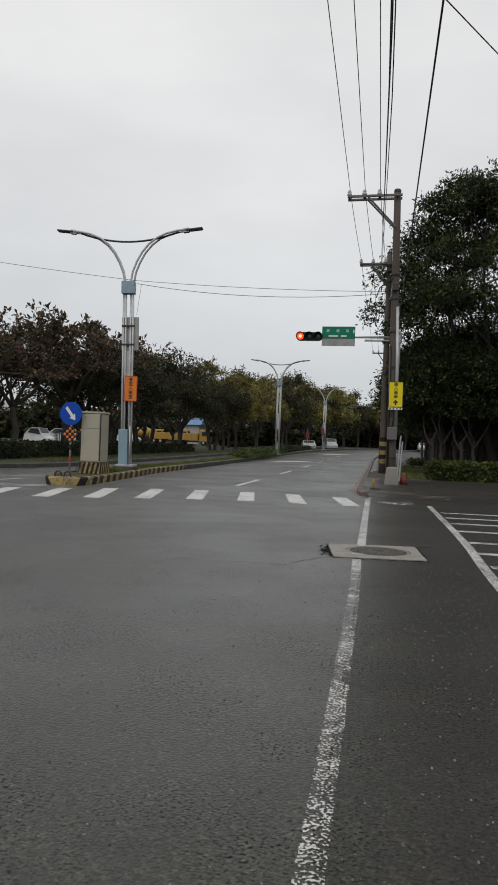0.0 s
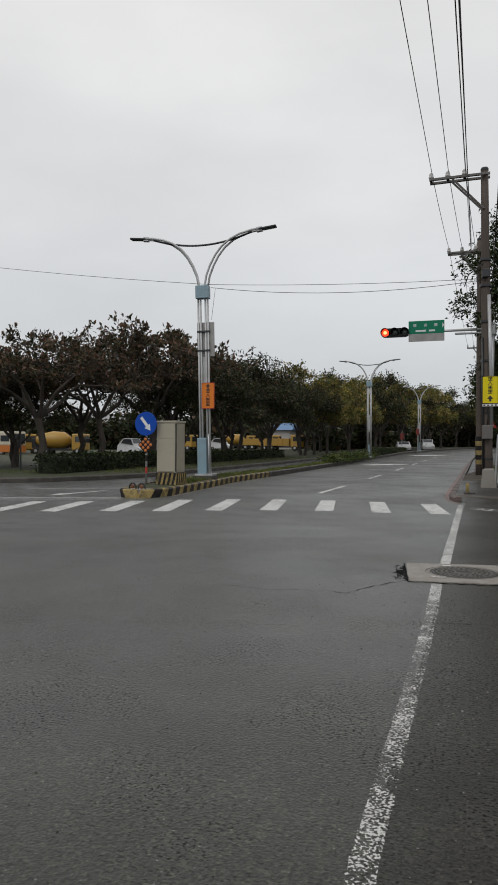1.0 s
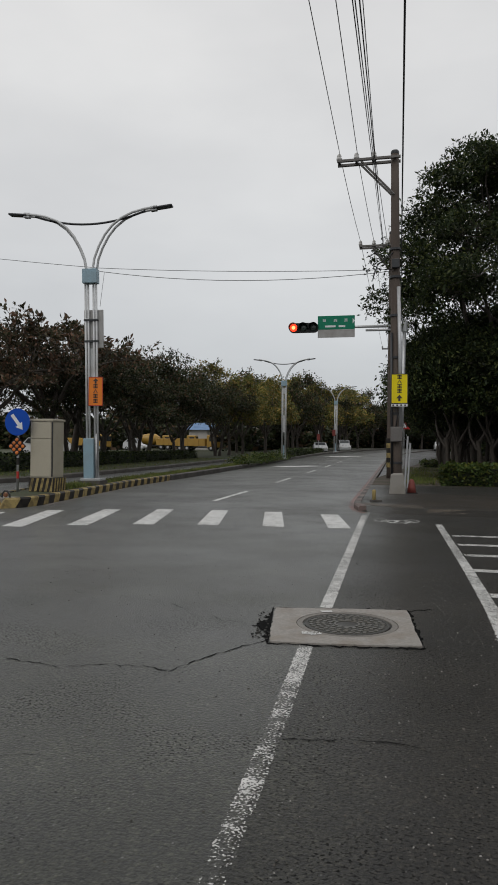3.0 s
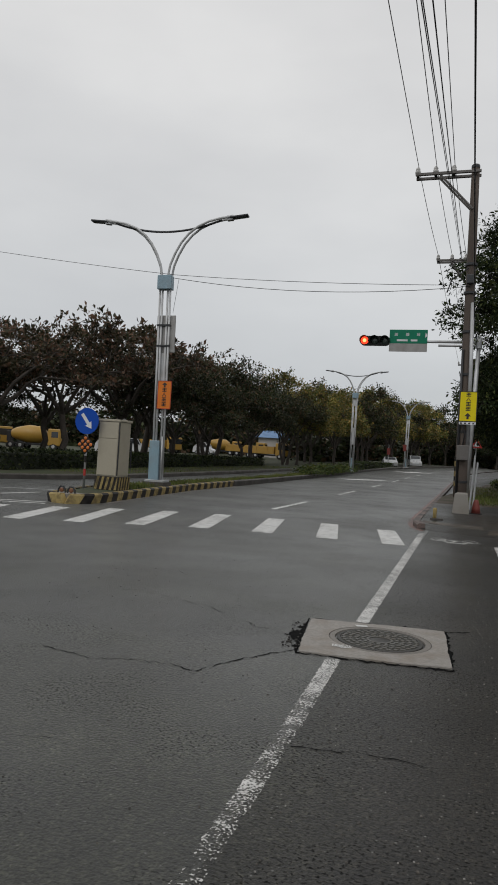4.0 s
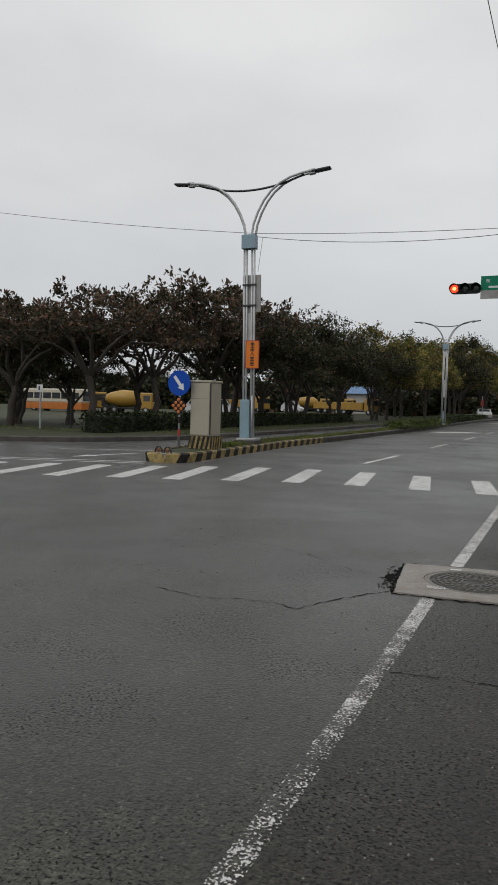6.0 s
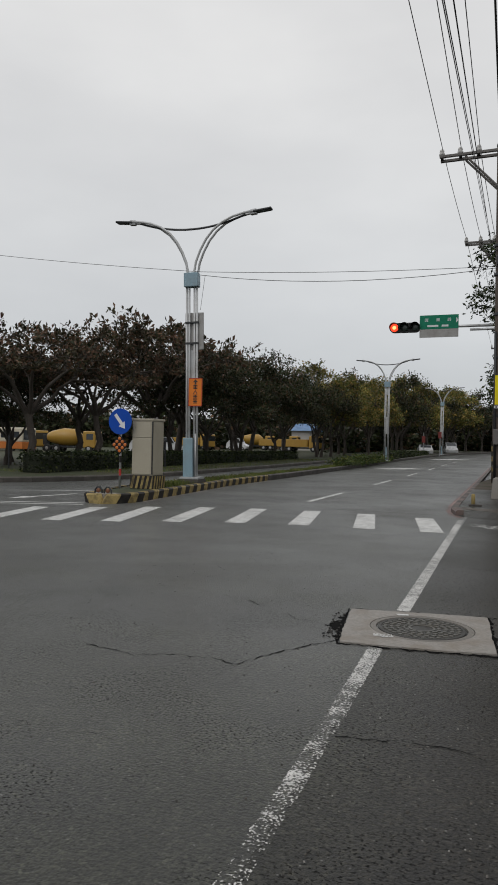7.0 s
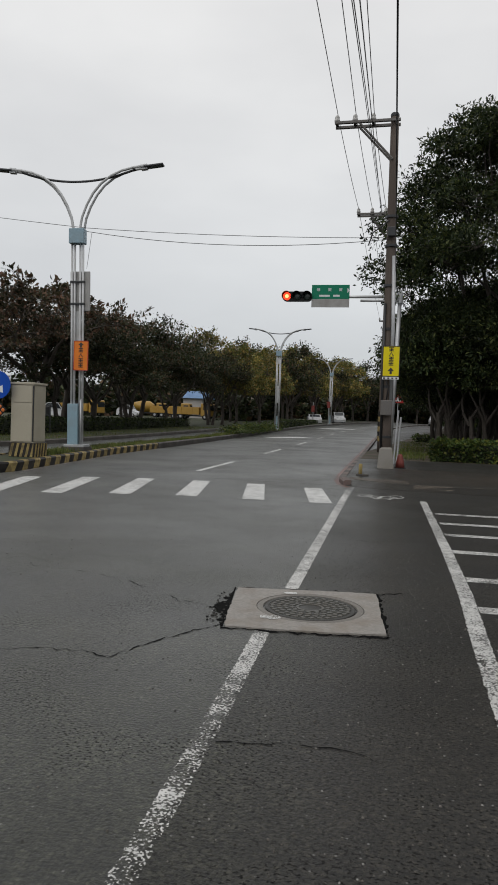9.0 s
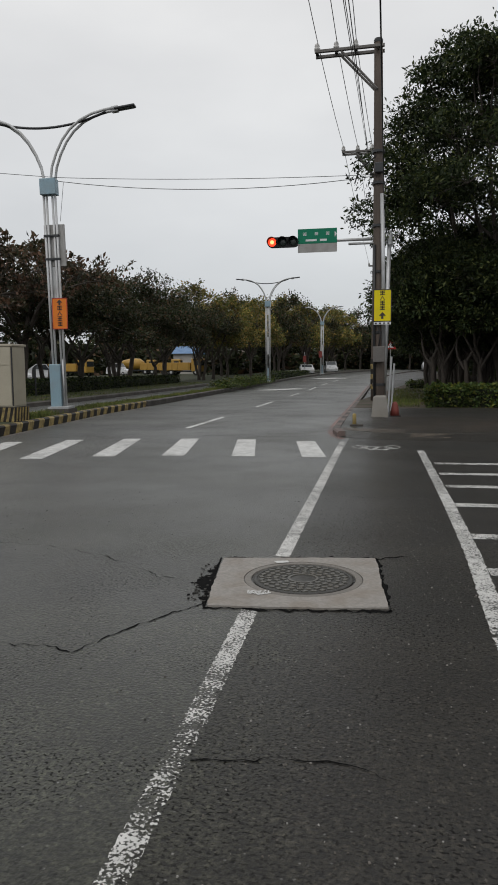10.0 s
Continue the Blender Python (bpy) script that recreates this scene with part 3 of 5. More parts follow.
def edge_at(a):
    """Where a ray at angle a from the cover's centre leaves the slab."""
    d, best = Vector((math.cos(a), math.sin(a))), 2.0
    for (x0, y0), (x1, y1) in zip(outline, outline[1:] + outline[:1]):
        e, w = Vector((x1 - x0, y1 - y0)), Vector((x0 - ring_c[0], y0 - ring_c[1]))
        det = d.x * e.y - d.y * e.x
        if abs(det) > 1e-6:
            t, u = (w.x * e.y - w.y * e.x) / det, (w.x * d.y - w.y * d.x) / det
            if t > 0 and -1e-6 <= u <= 1 + 1e-6:
                best = min(best, t)
    best -= 0.016 * abs(noise.noise((7 * d.x * best, 7 * d.y * best, 1.0))) + 0.010 * abs(noise.noise((31 * d.x * best, 31 * d.y * best, 4.0)))
    return (ring_c[0] + best * d.x, ring_c[1] + best * d.y)


top = Shape()
edge = [edge_at(a) for a in turns]
top.add([(x, y, 0.012) for x, y in rim] + [(x, y, 0.012) for x, y in edge] + [(x, y, -0.02) for x, y in edge] + [(x, y, -0.02) for x, y in rim],
        [q for j in range(n) for k in (j, ) for q in ((k, (k + 1) % n, n + (k + 1) % n, n + k), (n + k, n + (k + 1) % n, 2 * n + (k + 1) % n, 2 * n + k), (3 * n + k, 3 * n + (k + 1) % n, (k + 1) % n, k))])
part("concrete_surround", top, SLAB, slab, "pale weathered concrete")
collar = Shape().lathe((*ring_c, 0), [(0.40, -0.015), (0.40, 0.009), (0.395, 0.011), (0.356, 0.011), (0.352, -0.01)], 48)
part("collar", collar, surface("cement_collar", (0.20, 0.185, 0.165), 0.7, fine=60, stain=(0.12, 0.11, 0.1)), slab, "darker cement ring")
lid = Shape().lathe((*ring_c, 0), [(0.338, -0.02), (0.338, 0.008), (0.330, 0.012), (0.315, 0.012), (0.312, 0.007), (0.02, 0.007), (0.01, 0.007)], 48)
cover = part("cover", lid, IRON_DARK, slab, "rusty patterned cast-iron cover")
lugs = Shape()
for r, count in ((0.285, 30), (0.235, 26), (0.185, 20), (0.135, 14)):
    for j in range(count):
        a = math.tau * (j + 0.4 * (r * 100 % 2)) / count
        m = Matrix.Translation((ring_c[0] + r * math.cos(a), ring_c[1] + r * math.sin(a), 0.009)) @ Matrix.Rotation(a + (0.5 if j % 2 else -0.5), 4, "Z")
        lugs.box(-0.014, 0.014, -0.019, 0.019, -0.003, 0.005, turn=m)
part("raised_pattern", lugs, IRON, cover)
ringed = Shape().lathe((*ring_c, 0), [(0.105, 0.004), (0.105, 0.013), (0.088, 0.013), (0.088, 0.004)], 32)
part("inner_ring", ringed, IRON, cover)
# the asphalt has broken away along one side of the slab
hole = Shape()
inner = [(-0.482 + 0.15 * k / 90, 10.10 - 1.11 * k / 90) for k in range(91)]


def broken(k):
    """How far the asphalt has crumbled away from the slab at step k."""
    swell = math.exp(-((k - 52) / 24) ** 2)
    return 0.012 + 0.14 * swell * (0.55 + 0.9 * noise.noise((k * 0.16, 3.1, 0)) + 0.5 * noise.noise((k * 0.55, 1.7, 0)))


outer = [(x - max(0.008, broken(k)), y + 0.012 * noise.noise((k * 0.7, 8.2, 0))) for k, (x, y) in enumerate(inner)]
hole.add([(x, y, 0.003) for x, y in inner + outer], [(k, k + 1, 92 + k, 91 + k) for k in range(90)])
for k in range(5):
    cy = 9.15 + 0.6 * rng.random()
    cx, r0 = -0.50 - 0.06 * rng.random() + 0.13 * (9.6 - cy), rng.uniform(0.004, 0.013)
    hole.add([(cx + r0 * rng.uniform(0.6, 1.3) * math.cos(math.tau * j / 6), cy + 1.5 * r0 * rng.uniform(0.6, 1.3) * math.sin(math.tau * j / 6), 0.0032) for j in range(6)], [tuple(range(6))])
crumbs = Shape()
for k in range(34):
    cy = 9.05 + 0.85 * rng.random()
    m = Matrix.Translation((-0.41 - 0.14 * rng.random() + 0.13 * (9.6 - cy), cy, 0.006)) @ Matrix.Rotation(rng.uniform(0, 3), 4, "Z") @ Matrix.Rotation(rng.uniform(-0.5, 0.5), 4, "X")
    a, b_, c_ = (rng.uniform(0.004, 0.010) for _ in range(3))
    crumbs.box(-a, a, -b_, b_, -c_ * 0.7, c_ * 0.5, 0.003, turn=m)
setting("asphalt_crumbs", crumbs, surface("crumbled_asphalt", (0.05, 0.048, 0.043), 0.8, coarse=20, fine=90, vary=0.5), label="loose crumbs of broken asphalt beside the slab", kind="stuff")
grit = Shape()
for k in range(6000):
    x, y = (rng.uniform(0.08, 2.4) if k % 9 else rng.uniform(-3.2, 0.0)), 2.4 + 10.5 * rng.random() ** 1.25
    if -0.6 < x < 0.85 and 8.9 < y < 10.35:
        continue
    a, sides, turn = rng.uniform(0.0024, 0.0066) * (1.5 if rng.random() < 0.05 else 1), rng.choice((4, 5, 5, 6)), rng.uniform(0, 3)
    ring = [(a * rng.uniform(0.7, 1.25) * math.cos(turn + math.tau * j / sides), a * rng.uniform(0.7, 1.25) * math.sin(turn + math.tau * j / sides)) for j in range(sides)]
    tx, ty, high = rng.uniform(-0.2, 0.2) * a, rng.uniform(-0.2, 0.2) * a, a * rng.uniform(0.5, 1.0)
    grit.add([(x + u, y + v, -0.001) for u, v in ring] + [(x + tx + 0.6 * u, y + ty + 0.6 * v, high) for u, v in ring],
             [tuple(range(sides, 2 * sides))] + [(j, (j + 1) % sides, sides + (j + 1) % sides, sides + j) for j in range(sides)])
setting("grit", grit, loose_stone("loose_grit"), label="small dark and pale stones standing out of the asphalt", kind="stuff")
setting("pothole_edge", hole, TAR, label="broken dark asphalt edge beside the slab")
for pts in ([(-0.33, 8.965), (0.0, 8.99), (0.4, 9.03), (0.78, 9.1)], [(0.775, 9.1), (0.735, 9.5), (0.70, 9.9), (0.68, 10.25)], [(-0.47, 10.085), (0.3, 10.215), (0.68, 10.255)]):
    setting("road_crack", crack(pts, 0.020 if pts[0][1] < 9 else 0.030), TAR, label="dark joint round the manhole slab")
for quad in ([(-0.07, 10.02), (0.03, 10.05), (0.045, 10.0), (-0.04, 9.97)], [(-0.13, 9.3), (0.0, 9.33), (0.03, 9.27), (-0.04, 9.22), (-0.12, 9.24)]):
    setting("paint_scrap", Shape().add([(x, y, 0.016) for x, y in quad], [tuple(range(len(quad)))]), WHITE_BAR, label="scrap of white line left on the slab")
smear = Shape().add([(x, y, 0.003) for x, y in ((0.10, 7.78), (0.22, 7.92), (0.42, 7.86), (0.47, 7.70), (0.30, 7.62), (0.14, 7.64))], [tuple(range(6))])
setting("paint_smear", smear, worn_paint("scuffed_paint", (0.11, 0.108, 0.10), (0.04, 0.04, 0.037), 0.585), label="scuffed pale smear of old paint on the asphalt")

# ---- verges, median and kerbs ----


def raised(name, left, right, y0, y1, height, mat, label):
    """A raised bed between two edges that follows the road."""
    ys = span(y0, y1, 3)
    s = sheet(lambda y: (left(y), right(y)), ys, height)
    for edge_x in (left, right):
        s.add([(edge_x(y), y, rise(y) + h) for y in ys for h in (-0.1, height)], [(2 * i, 2 * i + 2, 2 * i + 3, 2 * i + 1) for i in range(len(ys) - 1)])
    for y in (ys[0], ys[-1]):
        s.add([(left(y), y, rise(y) - 0.1), (right(y), y, rise(y) - 0.1), (right(y), y, rise(y) + height), (left(y), y, rise(y) + height)], [(0, 1, 2, 3)])
    return setting(name, s, mat, label=label)


def median_right(y):
    return -7.62 - 0.095 * (y - 19.2) + bend(y) if y < 27 else -8.36 - 0.012 * (y - 27) + bend(y)


def median_left(y):
    return -9.45 - 0.012 * (y - 21) + bend(y) if y > 21 else -8.75 - 0.26 * (y - 18.6)


KERB_H = 0.23
raised("median_bed", lambda y: median_left(y) + 0.15, lambda y: median_right(y) - 0.15, 18.75, 160, KERB_H - 0.02, TURF, "grassy median strip between the carriageways")


def kerb_stone(points, height, foot=0.0, lean=0.0, wide=0.17, inward=-1):
    """A kerb stone along two points; lean shears its ends."""
    (x0, y0), (x1, y1) = points
    d = Vector((x1 - x0, y1 - y0)).normalized()
    side = Vector((-d.y, d.x)) * inward
    s = Shape()
    verts = []
    for q, shift in ((Vector((x0, y0)), lean), (Vector((x1, y1)), lean)):
        z = rise(q.y)
        for off, h, k in ((0.0, -0.05, 0.0), (0.0, height - 0.035, 1.0), (0.035, height, 1.0), (wide, height, 1.0), (wide, -0.05, 0.0)):
            p = q + side * off + d * shift * k
            verts.append((p.x, p.y, z + h))
    n_ = 5
    faces = [(j, (j + 1) % n_, n_ + (j + 1) % n_, n_ + j) for j in range(n_)] + [tuple(range(n_))[::-1], tuple(range(n_, 2 * n_))]
    return s.add(verts, faces)


def kerb_run(name, line, step, mats, height, lean, inward, label):
    """Stones laid end to end along a line of (x, y), in turn of the given materials."""
    owner = tagged(new(name), label, "kerb", kind="structure")
    dist, marks = [0.0], []
    for a, b in zip(line, line[1:]):
        dist.append(dist[-1] + math.dist(a, b))
    at = lambda s_: tuple(float(np.interp(s_, dist, [p[k] for p in line])) for k in (0, 1))
    count = int(dist[-1] / step)
    for k in range(count):
        part("kerbstone", kerb_stone((at(k * step + 0.004), at((k + 1) * step - 0.004)), height, lean=lean, inward=inward), mats[k % len(mats)], owner)
    return owner


right_edge = [(-8.05, 18.12), (-7.8, 18.3), (-7.64, 18.7), (-7.60, 19.2)] + [(median_right(y), y) for y in span(19.6, 31.4, 1.2)]
left_edge = [(-8.05, 18.12), (-8.4, 18.2), (-8.68, 18.45)] + [(median_left(y), y) for y in span(18.9, 31.4, 1.2)]
kerb_run("striped_kerb", right_edge, 0.34, (YELLOW_KERB, BLACK_KERB), KERB_H, 0.14, 1, "chipped yellow and black striped median kerb")
kerb_run("striped_kerb", left_edge, 0.34, (YELLOW_KERB, BLACK_KERB), KERB_H, 0.14, -1, "chipped yellow and black striped median kerb")
kerb_run("median_kerb", [(median_right(y), y) for y in span(31.5, 160, 3)], 1.0, (KERB,), KERB_H, 0, 1, "dark weathered concrete median kerb")
kerb_run("median_kerb", [(median_left(y), y) for y in span(31.5, 160, 3)], 1.0, (KERB,), KERB_H, 0, -1, "dark weathered concrete median kerb")
setting("kerb_line", strip([(x + 0.10, y) for x, y in right_edge[3:]], 0.09), worn_paint("pale_gutter_paint", (0.42, 0.36, 0.34), (0.05, 0.05, 0.047), 0.50), label="faded pale line along the foot of the median kerb")
nose = Shape().prism([(-8.05, 18.28), (-7.82, 18.42), (-7.76, 18.85), (-8.72, 18.85), (-8.5, 18.5)], -0.02, KERB_H - 0.012)
setting("median_nose", nose, CONCRETE, label="worn concrete nose of the median")

# far left verge, curving away along the side street
LEFT_LINE = [(-60, 15.8), (-40, 17.4), (-26, 19.4), (-20, 20.7), (-16.8, 22.0), (-14.9, 23.9), (-13.6, 26.5), (-13.05, 30), (-13.0, 36)]
LEFT_ALL = LEFT_LINE + [(-13.0 + bend(y), y) for y in span(42, 162, 6)]
verge = Shape().prism([(x - 0.1, y + 0.06) for x, y in LEFT_ALL] + [(-110, 162), (-110, 15.8)], -0.1, lambda x, y: rise(y) + 0.17)
setting("verge", verge, TURF, label="grassy verge with bare soil under trees")
kerb_run("verge_kerb", LEFT_ALL, 1.0, (KERB,), 0.19, 0, 1, "dark wet concrete kerb of the verge")
path = Shape().add([(x, y, 0.176 + rise(y)) for x, y in ((-60, 19.2), (-26, 21.8), (-19.6, 23.5), (-19.0, 26.4), (-22, 28.2), (-60, 27.4))], [(0, 1, 2, 3, 4, 5)])
setting("pavement", path, CONCRETE, label="pale concrete pavement on the verge")

# right: wet apron at the corner, verge with soil and grass behind it
APRON_Z = 0.09
apron = Shape()
front = [(-0.32, 20.05), (-0.05, 19.72), (0.35, 19.5), (1.1, 19.3), (3, 19.15), (30, 19.0)]
inner = [(-0.30, 20.4), (0.05, 20.15), (0.45, 19.98), (1.2, 19.85), (3, 19.8), (30, 19.7)]
back = [(-0.30, 28.4), (0.1, 28.4), (0.5, 28.4), (1.6, 28.4), (3.2, 28.4), (30, 28.4)]
verts = [(x, y, 0.003) for x, y in front] + [(x, y, APRON_Z) for x, y in inner] + [(x, y, 0.131 + rise(y)) for x, y in back]
apron.add(verts, [(k * 6 + j, k * 6 + j + 1, (k + 1) * 6 + j + 1, (k + 1) * 6 + j) for k in range(2) for j in range(5)])
setting("apron", apron, APRON, label="dark wet asphalt apron at the corner")
patch = Shape().add([(x, y, APRON_Z + 0.005) for x, y in ((-0.2, 20.55), (0.45, 20.1), (1.15, 19.98), (1.1, 20.75), (0.2, 21.2), (-0.22, 22.4))], [(0, 1, 2, 3, 4, 5)])
setting("concrete_patch", patch, surface("brown_concrete", (0.085, 0.07, 0.055), 0.6, coarse=2, fine=40, vary=0.3, stain=(0.07, 0.06, 0.05)), label="brown stained concrete patch behind the kerb")
wash = Shape().add([(x, y, z) for x, y, z in ((0.15, 19.80, 0.03), (1.2, 19.50, 0.035), (3.4, 19.42, 0.035), (3.4, 19.83, APRON_Z + 0.004), (1.3, 19.86, APRON_Z + 0.004), (0.5, 20.0, APRON_Z + 0.004))], [(0, 1, 4, 5), (1, 2, 3, 4)])
setting("soil_wash", wash, worn_paint("washed_soil", (0.12, 0.095, 0.07), (0.04, 0.035, 0.03), 0.48), label="brown soil washed over the apron's edge")
wash = Shape().add([(x, y, 0.1 + 0.0037 * (y - 19.98)) for x, y in ((0.3, 20.2), (1.9, 20.1), (4.6, 20.6), (5.0, 22.6), (2.2, 25.6), (0.9, 26.5), (1.1, 22.8))], [tuple(range(7))])
setting("soil_wash", wash, worn_paint("thin_washed_soil", (0.085, 0.068, 0.052), (0.04, 0.035, 0.03), 0.53), label="thin brown soil smeared over the wet apron")
crest = Shape().prism([(-0.28, 28.4), (30, 28.4), (60, 28.4), (60, 162)] + [(-0.28 + bend(y), y) for y in span(162, 34, 8)], -0.1, lambda x, y: rise(y) + 0.13)
setting("verge", crest, SOIL, label="bare damp soil and leaf litter under trees")
kerb_run("road_kerb", [(-0.26, 19.90), (-0.37, 20.25), (-0.44, 20.9), (-0.46, 22)] + [(-0.46 + bend(y), y) for y in span(24, 160, 4)], 0.8, (KERB_RED, KERB), 0.12, 0, -1, "faded red and grey kerb stones")

# ---- plants ----


def leaves_at(tips, count, spread, size, seed):
    """Many small leaves round the tips of twigs."""
    r = np.random.default_rng(seed)
    tips = np.repeat(np.array(tips), count, 0)
    k = len(tips)
    base = tips + r.normal(0, spread, (k, 3)) * (1, 1, 0.75)
    out = r.normal(0, 1, (k, 3))
    out[:, 2] = out[:, 2] * 0.6 - 0.1
    out /= np.linalg.norm(out, axis=1, keepdims=True)
    side = np.cross(out, r.normal(0, 1, (k, 3)) + (0, 0, 0.8))
    side /= np.linalg.norm(side, axis=1, keepdims=True) + 1e-9
    long = size * r.uniform(0.6, 1.35, (k, 1))
    up = np.cross(side, out) * long * 0.12
    quad = np.stack([base, base + out * long * 0.55 + side * long * 0.33 + up, base + out * long, base + out * long * 0.5 - side * long * 0.33 + up], 1)
    return quad.reshape(-1, 3)


def leaf_mesh(name, verts, mat):
    me = bpy.data.meshes.new(name)
    k = len(verts) // 4
    me.vertices.add(4 * k)
    me.vertices.foreach_set("co", verts.ravel())
    me.loops.add(4 * k)
    me.loops.foreach_set("vertex_index", np.arange(4 * k))
    me.polygons.add(k)
    me.polygons.foreach_set("loop_start", np.arange(0, 4 * k, 4))
    me.materials.append(mat)
    me.update(calc_edges=True)
    return me


def canopy(seed, height, base, reach, lobes, lobe, flat, clusters, per, spread, size, droop, slim, stems, radius, dome=0.5, low=-0.35, uneven=0.25, shoots=2):
    """Wood and leaves of a tree whose crown is made of uneven lobes: stems, a limb to each lobe, twigs, and clusters of leaves on the lobes' outer side."""
    r, wood, quads = np.random.default_rng(seed), Shape(), []
    fork = []
    for k in range(stems):
        a = math.tau * k / stems + r.uniform(0, 1.0)
        lean = 0.0 if stems == 1 else 0.16 * reach
        foot = Vector((lean * 0.5 * math.cos(a), lean * 0.5 * math.sin(a), -0.05))
        top = Vector((lean * math.cos(a) + r.normal(0, 0.12), lean * math.sin(a) + r.normal(0, 0.12), base * r.uniform(0.72, 0.9)))
        pts = [foot.lerp(top, u) + Vector((r.normal(0, 0.05), r.normal(0, 0.05), 0)) * (u > 0) for u in (0, 0.25, 0.5, 0.75, 1)]
        wood.tube(pts, [radius * (1.25, 1.0, 0.92, 0.85, 0.78)[j] for j in range(5)], 8, caps=False)
        fork.append(top)
    turn = r.uniform(0, 6)
    boughs = []
    for k in range(max(5, lobes // 5)):
        a = turn + 2.39996 * k + r.normal(0, 0.2)
        root = fork[k % stems]
        end = Vector((0.5 * reach * math.cos(a) * r.uniform(0.7, 1.2), 0.5 * reach * math.sin(a) * r.uniform(0.7, 1.2), base + (height - base) * r.uniform(0.15, 0.5)))
        begin = root - Vector((0, 0, r.uniform(0.0, 0.22) * base))
        knee = begin.lerp(end, 0.5) + Vector((r.normal(0, 0.18), r.normal(0, 0.18), r.uniform(-0.15, 0.25)))
        wood.tube([begin, begin.lerp(knee, 0.55) + Vector((r.normal(0, 0.06), r.normal(0, 0.06), 0)), knee, knee.lerp(end, 0.5) + Vector((r.normal(0, 0.06), r.normal(0, 0.06), 0.05)), end], [radius * v for v in (0.62, 0.52, 0.44, 0.36, 0.26)], 6, caps=False)
        boughs += [knee, end]
    for k in range(lobes):
        rho = reach * math.sqrt((k + 0.5) / lobes) * r.uniform(0.86, 1.06)
        a = turn + 2.39996 * k + r.normal(0, 0.15)
        shell = max(0.0, 1 - (rho / (1.06 * reach)) ** 2) ** dome
        size_l = lobe * r.uniform(0.72, 1.3)
        h = base + (height - base - size_l * flat) * shell * (r.uniform(1 - uneven, 1.0) if k % 3 else r.uniform(0.2, 0.65)) + r.normal(0, 0.12)
        c = Vector((rho * math.cos(a), rho * math.sin(a), max(h, base * 0.9)))
        start = min(boughs, key=lambda q: (q - c).length)
        mid = start.lerp(c, 0.5) + Vector((r.normal(0, 0.12), r.normal(0, 0.12), 0.05))
        limb = [start, start.lerp(mid, 0.5) + Vector((r.normal(0, 0.07), r.normal(0, 0.07), 0)), mid, mid.lerp(c, 0.5) + Vector((r.normal(0, 0.08), r.normal(0, 0.08), 0.05)), c]
        w = radius * r.uniform(0.2, 0.3)
        wood.tube(limb, [w, w * 0.8, w * 0.62, w * 0.45, w * 0.25], 5, caps=False)
        d = r.normal(0, 1, (clusters, 3))
        d /= np.linalg.norm(d, axis=1, keepdims=True)
        d[:, 2] = np.where(d[:, 2] < low, -d[:, 2], d[:, 2])
        p = np.array(c) + d * np.array((size_l, size_l, size_l * flat)) * r.uniform(0.62, 1.12, (clusters, 1))
        for q in p[: min(clusters, 9)]:
            q = Vector(q)
            wood.tube([c, c.lerp(q, 0.5) + Vector((r.normal(0, 0.06), r.normal(0, 0.06), 0.04)), q], [w * 0.25, w * 0.17, 0.006], 3, caps=False)
        for j in range(shoots if k % 3 else 0):
            q = Vector(p[j])
            tip = q + Vector((r.normal(0, 0.25), r.normal(0, 0.25), r.uniform(0.25, 0.75) * lobe))
            wood.tube([c.lerp(q, 0.6), q, tip], [0.014, 0.010, 0.005], 3, caps=False)
            p, d = np.append(p, [tip, q.lerp(tip, 0.6)], 0), np.append(d, [(0, 0, 1), (0.3, 0, 0.9)], 0)
        tips, out = np.repeat(p, per, 0), np.repeat(d, per, 0)
        n = len(tips)
        where = tips + r.normal(0, spread, (n, 3)) * (1, 1, 0.7)
        axis = out * 0.55 + r.normal(0, 0.6, (n, 3)) - (0, 0, droop)
        axis /= np.linalg.norm(axis, axis=1, keepdims=True)
        side = np.cross(axis, r.normal(0, 0.7, (n, 3)) + out * 0.5 + (0, 0, 0.6))
        side /= np.linalg.norm(side, axis=1, keepdims=True) + 1e-9
        long = size * r.uniform(0.6, 1.3, (n, 1))
        sink = np.cross(side, axis) * long * 0.10
        quads.append(np.stack([where, where + axis * long * 0.58 + side * long * slim + sink, where + axis * long, where + axis * long * 0.54 - side * long * slim + sink], 1).reshape(-1, 3))
    return wood, np.concatenate(quads)


def tree(name, m, seed, form, leaf, bark, label, group):
    t = thing(name, m, label, "tree", group)
    wood, quads = canopy(seed, **form)
    part("trunk", wood, bark, t, smooth=True)
    part("crown", leaf_mesh("crown", quads, leaf), leaf, t, "crown of many small leaves with gaps")
    return t


def at(x, y, lift=0.17, turn=0.0, size=1.0, wide=1.0):
    return pose(x, y, rise(y) + lift, 0, 0, turn) @ Matrix.Diagonal((size * wide, size * wide, size, 1))


ALMOND = dict(height=5.6, base=2.75, reach=3.5, lobes=30, lobe=0.72, flat=0.36, clusters=12, per=9, spread=0.08, size=0.20, droop=0.0, slim=0.24, stems=1, radius=0.16, dome=0.28, low=-0.1, uneven=0.5, shoots=4)
ROUND = dict(height=6.1, base=2.1, reach=3.0, lobes=34, lobe=0.85, flat=0.6, clusters=44, per=9, spread=0.12, size=0.16, droop=0.1, slim=0.22, stems=2, radius=0.12, uneven=0.35)
LOOSE = dict(height=6.7, base=2.2, reach=2.7, lobes=24, lobe=0.72, flat=0.75, clusters=26, per=9, spread=0.15, size=0.20, droop=0.2, slim=0.25, stems=1, radius=0.13, dome=0.7, uneven=0.6, shoots=8)
